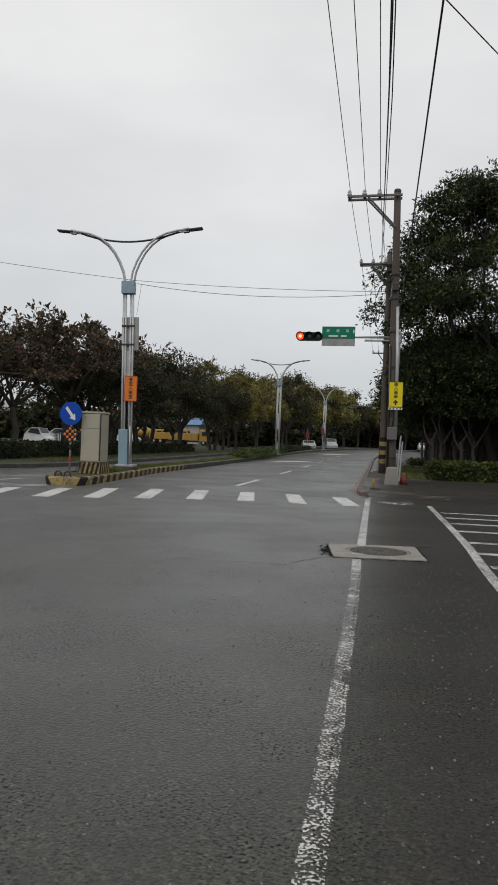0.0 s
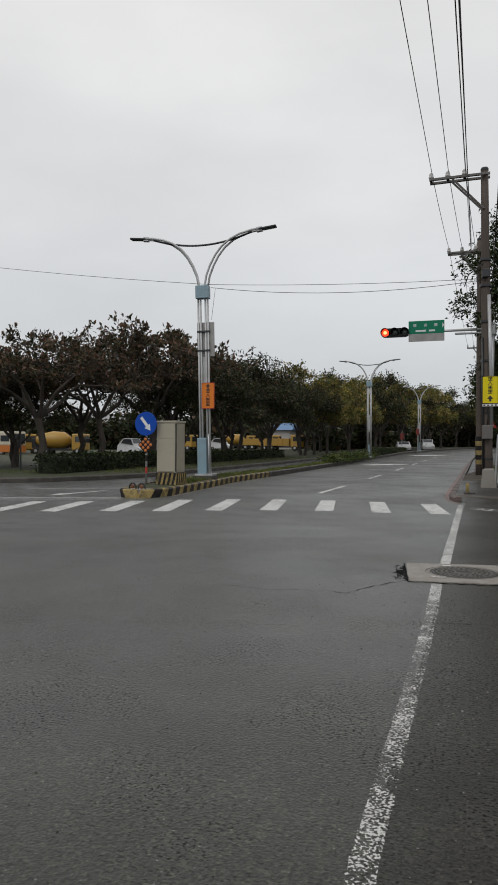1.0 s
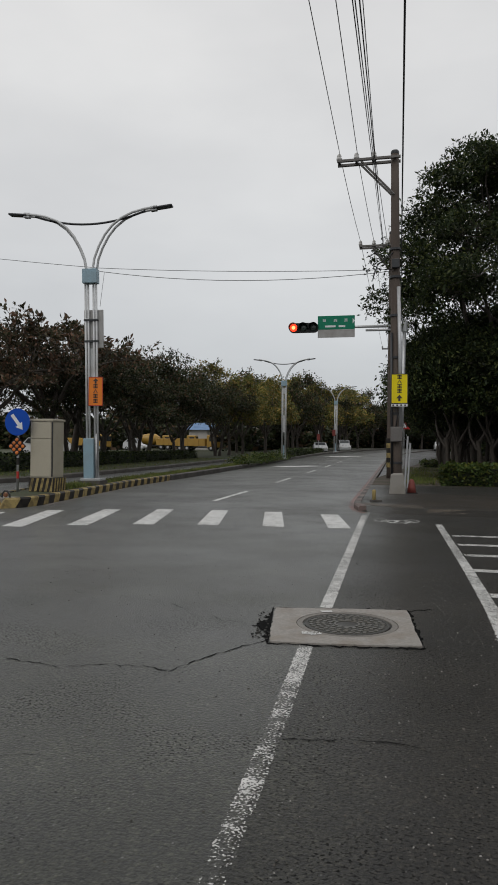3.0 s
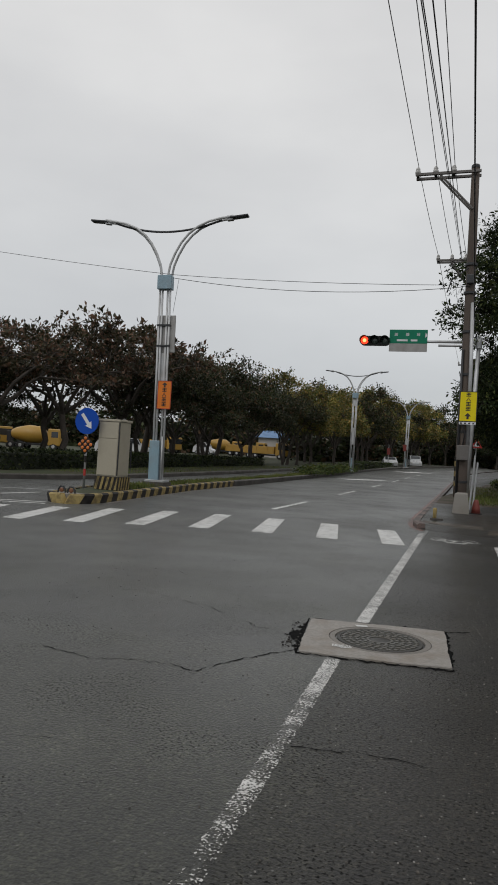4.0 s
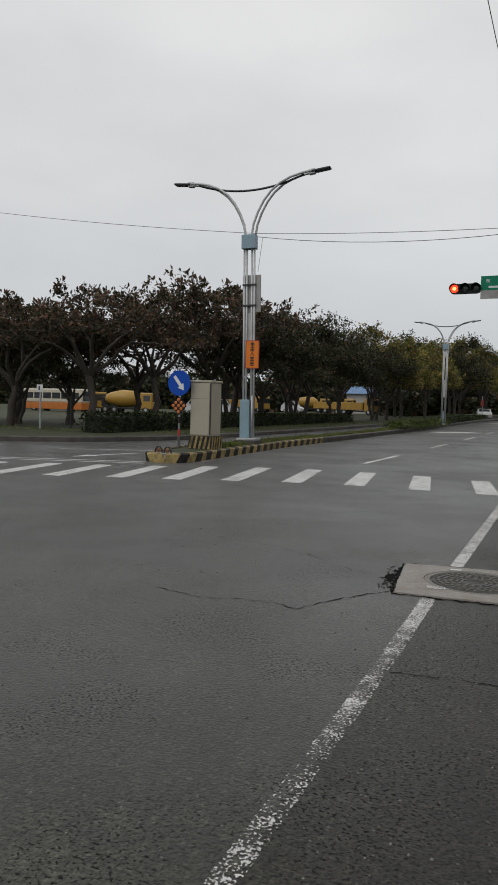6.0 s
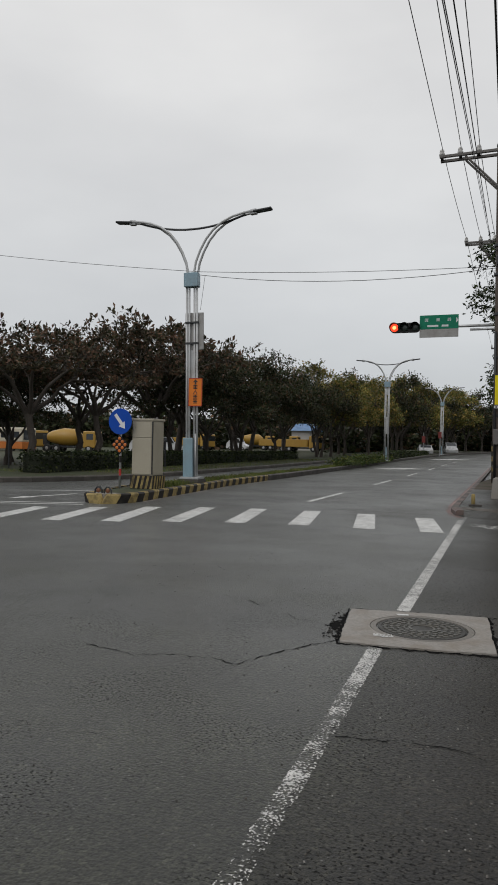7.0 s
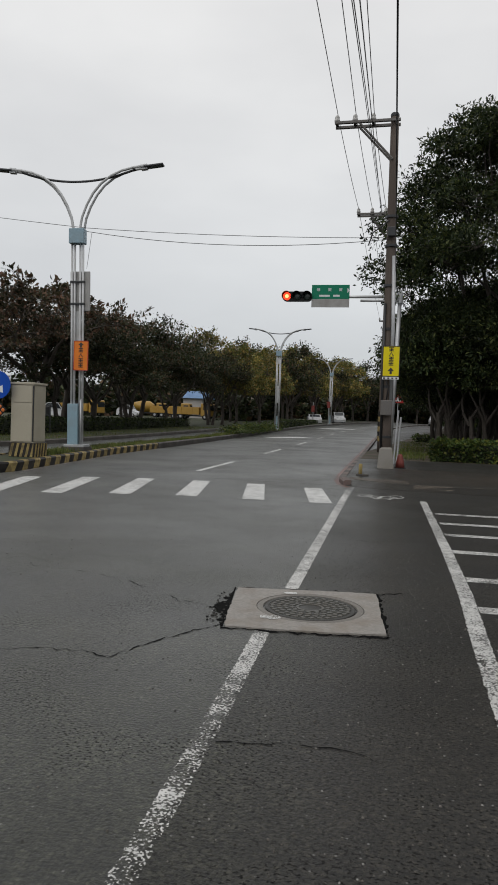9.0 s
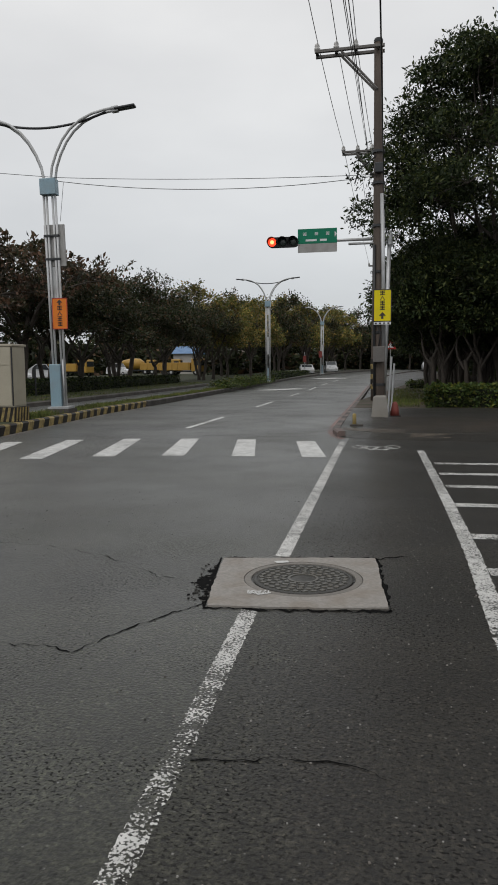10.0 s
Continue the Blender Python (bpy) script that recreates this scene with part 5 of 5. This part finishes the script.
# ---- utility poles, wires and the traffic signal ----


def insulator(x, y, z):
    return Shape().lathe((x, y, z), [(0.03, -0.02), (0.035, 0.04), (0.075, 0.05), (0.082, 0.11), (0.055, 0.135), (0.07, 0.16), (0.055, 0.215), (0.025, 0.235)], 12)


def utility_pole(m, height, arm_z, reach, gap, label):
    t = thing("utility_pole", m, label, "utility pole", "utility poles along the road")
    zs = span(-0.05, height, 1.2)
    part("shaft", Shape().tube([(0, 0, z) for z in zs], [0.165 - 0.055 * z / height for z in zs], 18), POLE, t, smooth=True)
    part("cap", Shape().lathe((0, 0, height), [(0.118, -0.04), (0.12, 0.02), (0.10, 0.06), (0.03, 0.075)], 18), STEEL_DARK, t)
    for dy in (-0.17, 0.17):
        part("crossarm", Shape().box(-reach, 0.16, dy - 0.04, dy + 0.04, arm_z - 0.037, arm_z + 0.037, 0.008), ARM_GREY, t, "grey steel crossarm")
        part("brace", Shape().tube([(-reach * 0.58, dy, arm_z - 0.04), (-0.03, dy * 0.8, arm_z - 1.05)], 0.032, 6), ARM_GREY, t)
    for k in range(3):
        part("insulator", insulator(-reach + 0.05 + gap * k, 0.0, arm_z + 0.04), CERAMIC, t, "glazed pin insulator", smooth=True)
        part("pin", Shape().box(-reach + 0.01 + gap * k, -reach + 0.09 + gap * k, -0.19, 0.19, arm_z + 0.02, arm_z + 0.045), STEEL_DARK, t)
    return t


P1 = utility_pole(pose(0.55, 24.6, APRON_Z, 0, -0.6, 0), 9.78, 9.60, 1.64, 0.50, "brown weathered utility pole with crossarm and conduits")
part("footing", Shape().tube([(0.03, -0.02, -0.02), (0.03, -0.02, 0.56), (0.03, -0.02, 0.61)], [0.33, 0.25, 0.20], 4), CONCRETE, P1, "tapered grey concrete footing")
part("meter_box", Shape().box(-0.15, 0.17, -0.34, -0.15, 1.5, 1.92, 0.02), ARM_GREY, P1, "grey meter box")
part("conduit", Shape().tube([(0.13, -0.14, 1.9), (0.12, -0.145, 4.0), (0.09, -0.14, 5.9)], 0.055, 10), GALV, P1, "pale steel conduit", smooth=True)
part("conduit", Shape().tube([(-0.11, -0.14, 0.5), (-0.12, -0.15, 2.6), (-0.11, -0.14, 4.6)], 0.035, 10), STEEL_DARK, P1, smooth=True)
part("cable_loop", Shape().tube([(0.0, -0.16, 1.92), (0.05, -0.24, 2.25), (-0.04, -0.25, 2.5), (0.02, -0.2, 2.75), (0.0, -0.15, 3.1)], 0.018, 6), WIRE, P1, smooth=True)
for z in (0.9, 2.3, 3.9, 5.1, 6.2, 7.0):
    part("strap", Shape().lathe((0, 0, z), [(0.170, -0.035), (0.175, -0.03), (0.175, 0.03), (0.170, 0.035)], 18), STEEL_DARK, P1)
part("terminal_box", Shape().box(-0.10, 0.12, -0.27, -0.13, 6.42, 6.68, 0.02), STEEL_DARK, P1)
part("spare_arm", Shape().tube([(-0.05, -0.1, 6.9), (-0.5, -0.15, 6.55), (-0.62, -0.15, 6.2)], 0.018, 6), WIRE, P1)
P2 = utility_pole(pose(0.30, 33.8, rise(33.8) + 0.13), 10.15, 9.62, 1.34, 0.55, "brown weathered utility pole behind the first")
for k in range(6):
    part("warning_sleeve", Shape().lathe((0, 0, 0.45 + 0.2 * k), [(0.170, 0.0), (0.178, 0.01), (0.178, 0.19), (0.170, 0.2)], 18), (YELLOW_KERB, BLACK_KERB)[k % 2], P2, "yellow and black warning sleeve")
utility_pole(pose(0.45, 66, rise(66) + 0.13), 10.0, 9.55, 1.25, 0.5, "brown weathered utility pole further along the road")


def wire(points, r, label="thin black overhead wire", sag=0.0):
    pts = []
    for a, b in zip(points, points[1:]):
        a, b = Vector(a), Vector(b)
        for k in range(12):
            u = k / 12
            pts.append(a.lerp(b, u) - Vector((0, 0, 4 * sag * u * (1 - u))))
    pts.append(Vector(points[-1]))
    ob = new("overhead_wire", Shape().tube(pts, r, 6).mesh("overhead_wire", WIRE, smooth=True))
    return tagged(ob, label, "wire", "overhead wires")


for x1, x2, x3 in ((-1.12, -0.99, -0.75), (-0.62, -0.44, -0.25), (-0.12, 0.11, 0.25)):
    wire([(x1 - 0.04, -28, 9.95), (x1, 24.6, 9.93), (x2, 33.8, 10.02), (x3, 66, 10.1)], 0.0105, sag=0.10)
# three lower cables that come down from the second pole
for x1, z1, z2, r in ((0.12, 5.55, 5.0, 0.007), (0.16, 5.42, 4.8, 0.007), (0.13, 6.2, 5.8, 0.010)):
    wire([(x1 + 0.02, -28, z2), (x1, 9.0, z1), (x1 - 0.19, 33.6, 9.82)], r, sag=0.03)
wire([(0.58, -28, 5.75), (0.61, 7.5, 5.62), (0.64, 24.4, 5.60), (1.0, 44, 5.9)], 0.0115, "black overhead cable along the kerb", sag=0.03)
wire([(0.61, 7.5, 5.62), (6.9, 17.5, 5.7), (14, 28.8, 5.8)], 0.0065, sag=0.05)
wire([(0.45, 24.5, 6.50), (-8.4, 24.2, 6.85), (-19.5, 24.2, 8.5), (-42, 24, 11.9)], 0.0075, sag=0.08)
wire([(0.45, 24.45, 6.45), (-8.35, 24.1, 6.72)], 0.0085, sag=0.28)
wire([(-8.16, 24.02, 6.66), (-8.30, 24.04, 5.62)], 0.006, "thin cable dropping down a lamp")

sig = thing("traffic_signal", pose(1.12, 31.0, rise(31) + 0.13), "grey signal pole with outstretched arm and three-lens signal, red lit", "traffic signal")
part("pole", Shape().tube([(-0.48, 0, -0.04), (-0.38, 0, 3.0), (-0.31, 0, 6.1)], [0.085, 0.08, 0.07], 14), GALV, sig, "pale galvanised pole", smooth=True)
part("arm", Shape().tube([(-0.24, 0, 5.84), (-2.0, 0, 5.84), (-3.5, 0, 5.84)], [0.06, 0.05, 0.045], 12), GALV, sig, smooth=True)
part("arm_brace", Shape().tube([(-0.32, 0, 5.70), (-1.75, 0, 5.70)], 0.045, 10), GALV, sig, smooth=True)
part("collar", Shape().lathe((-0.31, 0, 5.8), [(0.10, -0.2), (0.11, -0.18), (0.11, 0.18), (0.10, 0.2)], 16), GALV, sig)
ends = [(-4.10 + side * 0.395 + 0.18 * math.cos(q), 5.85 + 0.18 * math.sin(q)) for side, q0 in ((1, -90), (-1, 90)) for q in (radians(q0 + 18 * j) for j in range(11))]
body = Shape().slab(ends, -0.08, 0.10)
housing = part("housing", body, BLACK, sig, "black signal housing")
for k in range(3):
    cx = -4.485 + 0.385 * k
    part("lens", Shape().lathe((cx, -0.09, 5.85), [(0.148, 0.02), (0.148, 0.0), (0.10, -0.02), (0.02, -0.028)], 24, axis="y"), RED_LIT if k == 0 else LENS_OFF, housing, "lit red lens" if k == 0 else "dark unlit lens", smooth=True)
    hood = Shape()
    ang = [radians(-20 + 220 * j / 14) for j in range(15)]
    ring = [(cx + r_ * math.cos(q), y_, 5.85 + r_ * math.sin(q)) for q in ang for r_, y_ in ((0.165, -0.08), (0.165, -0.30), (0.172, -0.30), (0.172, -0.08))]
    hood.add(ring, [(4 * j + i, 4 * j + (i + 1) % 4, 4 * j + 4 + (i + 1) % 4, 4 * j + 4 + i) for j in range(14) for i in range(4)])
    part("visor", hood, BLACK, housing)
part("core", Shape().lathe((-4.485, -0.112, 5.85), [(0.07, 0.004), (0.07, -0.006), (0.02, -0.012)], 16, axis="y"), RED_CORE, housing, "bright centre of the lit lens")
name_sign = thing("street_name_sign", pose(-1.735, 30.93, 6.015 + rise(31)), "green street-name board with white lettering on the signal arm", "sign")
part("panel", Shape().box(-0.70, 0.70, 0, 0.03, -0.13, 0.39, 0.006), GREEN_SIGN, name_sign)
part("lower_panel", Shape().box(-0.70, 0.70, 0.002, 0.03, -0.44, -0.132, 0.006), PANEL_GREY, name_sign, "plain grey lower panel")
for x in (-0.45, -0.03, 0.37):
    for x0, x1, z0, z1 in glyph(0.21, 0.085):
        part("lettering", Shape().box(x + x0, x + x1, -0.004, -0.001, z0, z1), WHITE_PAINT, name_sign)
part("lettering", Shape().box(-0.42, -0.02, -0.004, -0.001, -0.05, 0.02), WHITE_PAINT, name_sign)
part("lettering", Shape().box(0.10, 0.34, -0.004, -0.001, -0.05, 0.02), WHITE_PAINT, name_sign)
part("pointer", Shape().slab([(0.62, 0.28), (0.70, 0.18), (0.62, 0.08)], -0.004, -0.001), WHITE_PAINT, name_sign)
part("hanger", Shape().box(-0.5, -0.44, 0.03, 0.08, -0.2, 0.0).box(0.44, 0.5, 0.03, 0.08, -0.2, 0.0), GALV, name_sign)

for x, y, z in ((-7.25, 93.4, 3.2), (-9.15, 93.0, 2.65)):
    far_board = thing("red_board", pose(x, y, rise(y)), "small red board on a post far down the median", "sign", "red boards on the median")
    part("post", Shape().tube([(0, 0, 0.1), (0, 0, z + 0.3)], 0.035, 8), GALV, far_board)
    part("plate", Shape().box(-0.2, 0.2, -0.07, -0.04, z - 0.4 - rise(y), z + 0.4 - rise(y), 0.01), RED_DULL, far_board)

# small things by the poles
# Made-up cone shape, standing in for a low reddish block by the pole.
bar = thing("traffic_cone", pose(0.98, 24.8, APRON_Z + 0.004), "red cone shape standing in for a low reddish block beside the utility pole", "cone")
part("foot", Shape().box(-0.17, 0.17, -0.17, 0.17, 0, 0.04, 0.015), RUBBER, bar)
part("cone", Shape().lathe((0, 0, 0.04), [(0.13, 0), (0.11, 0.15), (0.08, 0.30), (0.06, 0.36), (0.03, 0.38)], 16), surface("dirty_dull_red", (0.20, 0.035, 0.025), 0.6, vary=0.3, stain=(0.10, 0.05, 0.04)), bar, smooth=True)
for x, y, h in ((0.80, 26.4, 1.7), (0.90, 27.2, 1.5)):
    s = thing("stake", pose(x, y, APRON_Z + rise(y) - 0.02, 0, 3, 0), "thin grey stake leaning behind the pole", "stake")
    part("rod", Shape().tube([(0, 0, 0), (0, 0, h)], 0.03, 8), GALV, s)
bollard = thing("bollard", pose(0.02, 21.6, APRON_Z), "short faded yellow steel bollard behind the kerb", "bollard")
part("tube", Shape().lathe((0, 0, 0), [(0.045, -0.02), (0.045, 0.26), (0.04, 0.29), (0.01, 0.30)], 14), YELLOW_KERB, bollard, smooth=True)
part("foot", Shape().box(-0.10, 0.20, -0.08, 0.08, -0.02, 0.05, 0.01), KERB, bollard)
give = thing("warning_sign", pose(1.0, 52, rise(52) + 0.13), "small red and white triangular warning sign on a post", "sign")
part("post", Shape().tube([(0, 0, 0), (0, 0, 2.9)], 0.03, 8), GALV, give)
part("plate", Shape().slab([(-0.38, 2.4), (0.38, 2.4), (0, 3.03)], -0.05, -0.035), RED_PAINT, give)
part("face", Shape().slab([(-0.2, 2.5), (0.2, 2.5), (0, 2.84)], -0.056, -0.051), WHITE_PAINT, give)

# ---- across the road: signal, posts, tower, yard ----
far_sig = thing("traffic_signal", pose(-24.0, 22.6, 0.36), "signal pole with a dark three-lens signal facing the side street", "traffic signal")
part("pole", Shape().tube([(0, 0, -0.22), (0, 0, 6.9)], [0.10, 0.08], 14), GALV, far_sig, smooth=True)
part("arm", Shape().tube([(0, 0, 6.62), (6.0, 0, 6.62)], [0.06, 0.045], 12), GALV, far_sig, smooth=True)
fb = Shape()
for k in range(3):
    fb.box(4.75 + 0.42 * k, 4.75 + 0.42 * k + 0.43, -0.10, 0.12, 6.40, 6.84, 0.06)
housing = part("housing", fb, BLACK, far_sig)
for k in range(3):
    cx = 4.96 + 0.42 * k
    part("visor", Shape().lathe((cx, -0.10, 6.62), [(0.18, 0.0), (0.18, -0.22), (0.165, -0.22), (0.165, -0.01)], 18, axis="y"), BLACK, housing)
for x, y, h, plate in ((-20.3, 28.0, 1.95, True), (-19.6, 29.2, 1.5, False), (-23.2, 27.5, 2.3, True)):
    s = thing("post_sign" if plate else "post", pose(x, y, 0.17 + rise(y)), "small white plate on a thin post on the verge" if plate else "thin dark post on the verge", "post")
    part("post", Shape().tube([(0, 0, -0.03), (0, 0, h)], 0.04, 10), GALV if plate else STEEL_DARK, s)
    if plate:
        part("plate", Shape().box(-0.17, 0.17, -0.06, -0.04, h - 0.32, h, 0.01), WHITE_PAINT, s)
        part("lettering", Shape().box(-0.06, 0.02, -0.064, -0.061, h - 0.25, h - 0.08), INK, s)
tower = thing("radio_mast", pose(-77.5, 80, 0.1), "tall red and white mast far behind trees", "mast")
for k in range(8):
    part("section", Shape().tube([(0, 0, 2.6 * k), (0, 0, 2.6 * k + 2.6)], 0.42 - 0.015 * k, 12), (RED_PAINT, WHITE_PAINT)[k % 2], tower)
part("head", Shape().lathe((0, 0, 20.8), [(0.4, 0), (0.68, 0.2), (0.68, 1.2), (0.5, 1.3)], 14), WHITE_PAINT, tower)
part("rod", Shape().tube([(0, 0, 22.0), (0, 0, 26.0)], 0.06, 6), STEEL_DARK, tower)


def wheels(t, spots, r, w):
    for x, y in spots:
        tyre = part("wheel", Shape().lathe((x - w / 2, y, r), [(r * 0.75, 0), (r, 0.03), (r, w - 0.03), (r * 0.75, w)], 18, axis="x"), RUBBER, t)
        part("rim", Shape().lathe((x - w / 2 - 0.01, y, r), [(r * 0.3, 0), (r * 0.58, 0.02), (r * 0.58, w), (r * 0.3, w + 0.02)], 14, axis="x"), GALV, tyre)


def lorry(m, paint, label, drum=False):
    """A cab and a load bed, or a mixer drum, along y."""
    t = thing("lorry", m, label, "lorry", "yellow machines in the yard")
    part("chassis", Shape().box(-0.55, 0.55, -3.6, 3.4, 0.55, 0.8, 0.03), STEEL_DARK, t)
    cab = part("cab", Shape().box(-1.15, 1.15, -3.9, -2.2, 0.6, 2.75, 0.14), paint, t)
    part("windscreen", Shape().box(-1.0, 1.0, -3.925, -3.88, 1.6, 2.45, 0.02), GLASS, cab)
    for x in (-1.16, 1.13):
        part("side_window", Shape().box(x, x + 0.03, -3.6, -2.7, 1.65, 2.4, 0.01), GLASS, cab)
    if drum:
        part("drum", Shape().lathe((0, -1.6, 1.95), [(0.5, 0), (1.05, 0.8), (1.15, 2.4), (0.8, 4.0), (0.5, 4.6)], 20, axis="y"), paint, t, smooth=True)
        part("chute", Shape().box(-0.4, 0.4, 3.0, 3.6, 0.9, 2.2, 0.05), STEEL_DARK, t)
    else:
        part("bed", Shape().box(-1.2, 1.2, -2.0, 3.6, 0.85, 2.1, 0.05), paint, t)
        for k in range(6):
            part("rib", Shape().box(-1.26, 1.26, -1.8 + k, -1.7 + k, 0.86, 2.14, 0.01), paint, t)
    wheels(t, [(sx, y) for sx in (-1.0, 1.0) for y in (-3.0, 1.4, 2.7)], 0.5, 0.3)
    return t


def car(m, paint, label, tall=0.0):
    t = thing("car", m, label, "car", "parked cars")
    side = [(-2.1, 0.32), (-2.15, 0.62), (-2.0, 0.86), (-1.1, 0.95 + tall * 0.3), (-0.45, 1.38 + tall), (0.95, 1.42 + tall), (1.75, 1.0 + tall * 0.8), (2.1, 0.92 + tall * 0.5), (2.16, 0.5), (2.1, 0.30)]
    s, k = Shape(), len(side)
    verts = [(w * (0.86 if z > 1.0 else 1.0), y, z) for w in (-0.86, 0.86) for y, z in side]
    s.add(verts, [tuple(range(k)), tuple(range(k, 2 * k))[::-1]] + [(j, (j + 1) % k, k + (j + 1) % k, k + j) for j in range(k)])
    part("body", s, paint, t)
    for x in (-0.80, 0.77):
        part("side_window", Shape().add([(x + dx, y, z) for dx in (0, 0.03) for y, z in ((-0.85, 1.0 + tall * 0.4), (-0.4, 1.30 + tall), (0.9, 1.33 + tall), (1.45, 1.02 + tall * 0.7))],
                                        [(0, 1, 2, 3), (4, 5, 6, 7), (0, 1, 5, 4), (1, 2, 6, 5), (2, 3, 7, 6), (3, 0, 4, 7)]), GLASS, t)
    part("windscreen", Shape().add([(-0.68, -1.04, 0.985 + tall * 0.34), (0.68, -1.04, 0.985 + tall * 0.34), (0.64, -0.50, 1.365 + tall), (-0.64, -0.50, 1.365 + tall), (-0.68, -0.98, 0.9), (0.68, -0.98, 0.9), (0.64, -0.44, 1.28 + tall), (-0.64, -0.44, 1.28 + tall)],
                                   [(0, 1, 2, 3), (4, 5, 6, 7), (0, 1, 5, 4), (1, 2, 6, 5), (2, 3, 7, 6), (3, 0, 4, 7)]), GLASS, t)
    for x in (-0.62, 0.62):
        part("headlight", Shape().box(x - 0.18, x + 0.18, -2.165, -2.08, 0.58, 0.74, 0.02), CERAMIC, t)
    wheels(t, [(sx, y) for sx in (-0.78, 0.78) for y in (-1.3, 1.35)], 0.32, 0.2)
    return t


yard = lambda x, y, turn, size=0.78: pose(x, y, rise(y) + 0.17, 0, 0, turn) @ Matrix.Diagonal((size, size, size, 1))
lorry(yard(-47.7, 67.2, 60), TRUCK_YELLOW, "yellow tipper lorry parked behind trees")
lorry(yard(-40.9, 64.9, 100), TRUCK_YELLOW, "yellow mixer lorry parked behind trees", True)
lorry(yard(-56.7, 68.7, 75), TRUCK_ORANGE, "orange tipper lorry parked behind trees")
lorry(yard(-39.4, 91.2, 80), TRUCK_YELLOW, "yellow tipper lorry parked behind trees")
lorry(yard(-25.6, 95, 84), TRUCK_YELLOW, "yellow tipper lorry parked behind trees")
lorry(yard(-31.0, 103, 95), TRUCK_YELLOW, "yellow tipper lorry parked behind trees")
lorry(yard(-37.2, 110, 100), TRUCK_YELLOW, "yellow mixer lorry parked behind trees", True)
lorry(yard(-69.4, 70.2, 90), TRUCK_ORANGE, "orange mixer lorry parked behind trees", True)
car(yard(-33.2, 66.4, 70), CAR_WHITE, "white van parked behind trees", 0.75)
car(yard(-36.0, 77.2, 110), CAR_WHITE, "white van parked behind trees", 0.75)
car(yard(-35.4, 98, 80), CAR_WHITE, "white van parked behind trees", 0.75)
car(pose(-11.2 + bend(95), 98, rise(98), 0, 0, 10), CAR_WHITE, "white car on the far carriageway")
car(pose(-10.6 + bend(108), 112, rise(112), 0, 0, 10), CAR_WHITE, "white van on the far carriageway", 0.35)
car(yard(3.0 + bend(112), 112, 0, 1.0), CAR_WHITE, "white car parked beside the road")

fence = thing("yard_fence", pose(-24, 52, 0.17 + rise(52), 0, 0, 118), "dark wire fence along the yard behind trees", "fence")
for k in range(13):
    part("post", Shape().tube([(-18 + 3 * k, 0, -0.1), (-18 + 3 * k, 0, 1.35)], 0.035, 8), STEEL_DARK, fence)
for z in (0.3, 0.8, 1.3):
    part("rail", Shape().tube([(-18, 0, z), (18, 0, z)], 0.022, 6), STEEL_DARK, fence)

coach = thing("coach", yard(-46.2, 60.5, 84), "long cream coach with orange skirt parked behind trees", "bus")
part("body", Shape().box(-1.2, 1.2, -5.2, 5.2, 1.25, 3.0, 0.15), CREAM, coach)
part("skirt", Shape().box(-1.22, 1.22, -5.22, 5.22, 0.4, 1.26, 0.06), TRUCK_ORANGE, coach, "orange lower panel")
for k in range(6):
    for x in (-1.215, 1.185):
        part("window", Shape().box(x, x + 0.03, -4.7 + 1.6 * k, -3.3 + 1.6 * k, 1.75, 2.5, 0.01), GLASS, coach)
part("windscreen", Shape().box(-1.0, 1.0, -5.22, -5.18, 1.5, 2.7, 0.01), GLASS, coach)
wheels(coach, [(sx, y) for sx in (-1.05, 1.05) for y in (-3.4, 3.2)], 0.48, 0.28)
house = thing("warehouse", pose(-66.5, 117, 0.6), "long pale warehouse with grey metal roof behind the yard", "building")
part("wall", Shape().box(-24, 12, -4, 6, -0.2, 4.6), WALL_PALE, house)
roof = Shape().add([(-24.6, -4.8, 4.55), (12.6, -4.8, 4.55), (12.6, 1, 6.6), (-24.6, 1, 6.6), (-24.6, 6.8, 4.55), (12.6, 6.8, 4.55)], [(0, 1, 2, 3), (3, 2, 5, 4), (0, 3, 4), (1, 5, 2), (0, 4, 5, 1)])
part("roof", roof, ROOF_GREY, house, "grey metal roof")
for k in range(9):
    w = part("window", Shape().box(-22 + 3.8 * k, -20 + 3.8 * k, -4.05, -3.98, 1.6, 3.2), GLASS, house)
    for z in (1.5, 3.2):
        part("sill" if z < 2 else "lintel", Shape().box(-22.08 + 3.8 * k, -19.92 + 3.8 * k, -4.03, -3.99, z, z + 0.1), WHITE_PAINT, w)
shed = thing("shed", pose(-28.8, 113, 0.5), "low shed with a blue roof behind the trees", "building")
part("wall", Shape().box(-2.4, 0.6, -3, 3, -0.2, 3.4), WALL_PALE, shed)
part("roof", Shape().add([(-2.8, -3.5, 3.4), (1.0, -3.5, 3.4), (1.0, 0, 4.6), (-2.8, 0, 4.6), (-2.8, 3.5, 3.4), (1.0, 3.5, 3.4)], [(0, 1, 2, 3), (3, 2, 5, 4), (0, 3, 4), (1, 5, 2), (0, 4, 5, 1)]), surface("blue_roofing", (0.10, 0.22, 0.42), 0.5), shed, "blue metal roof")
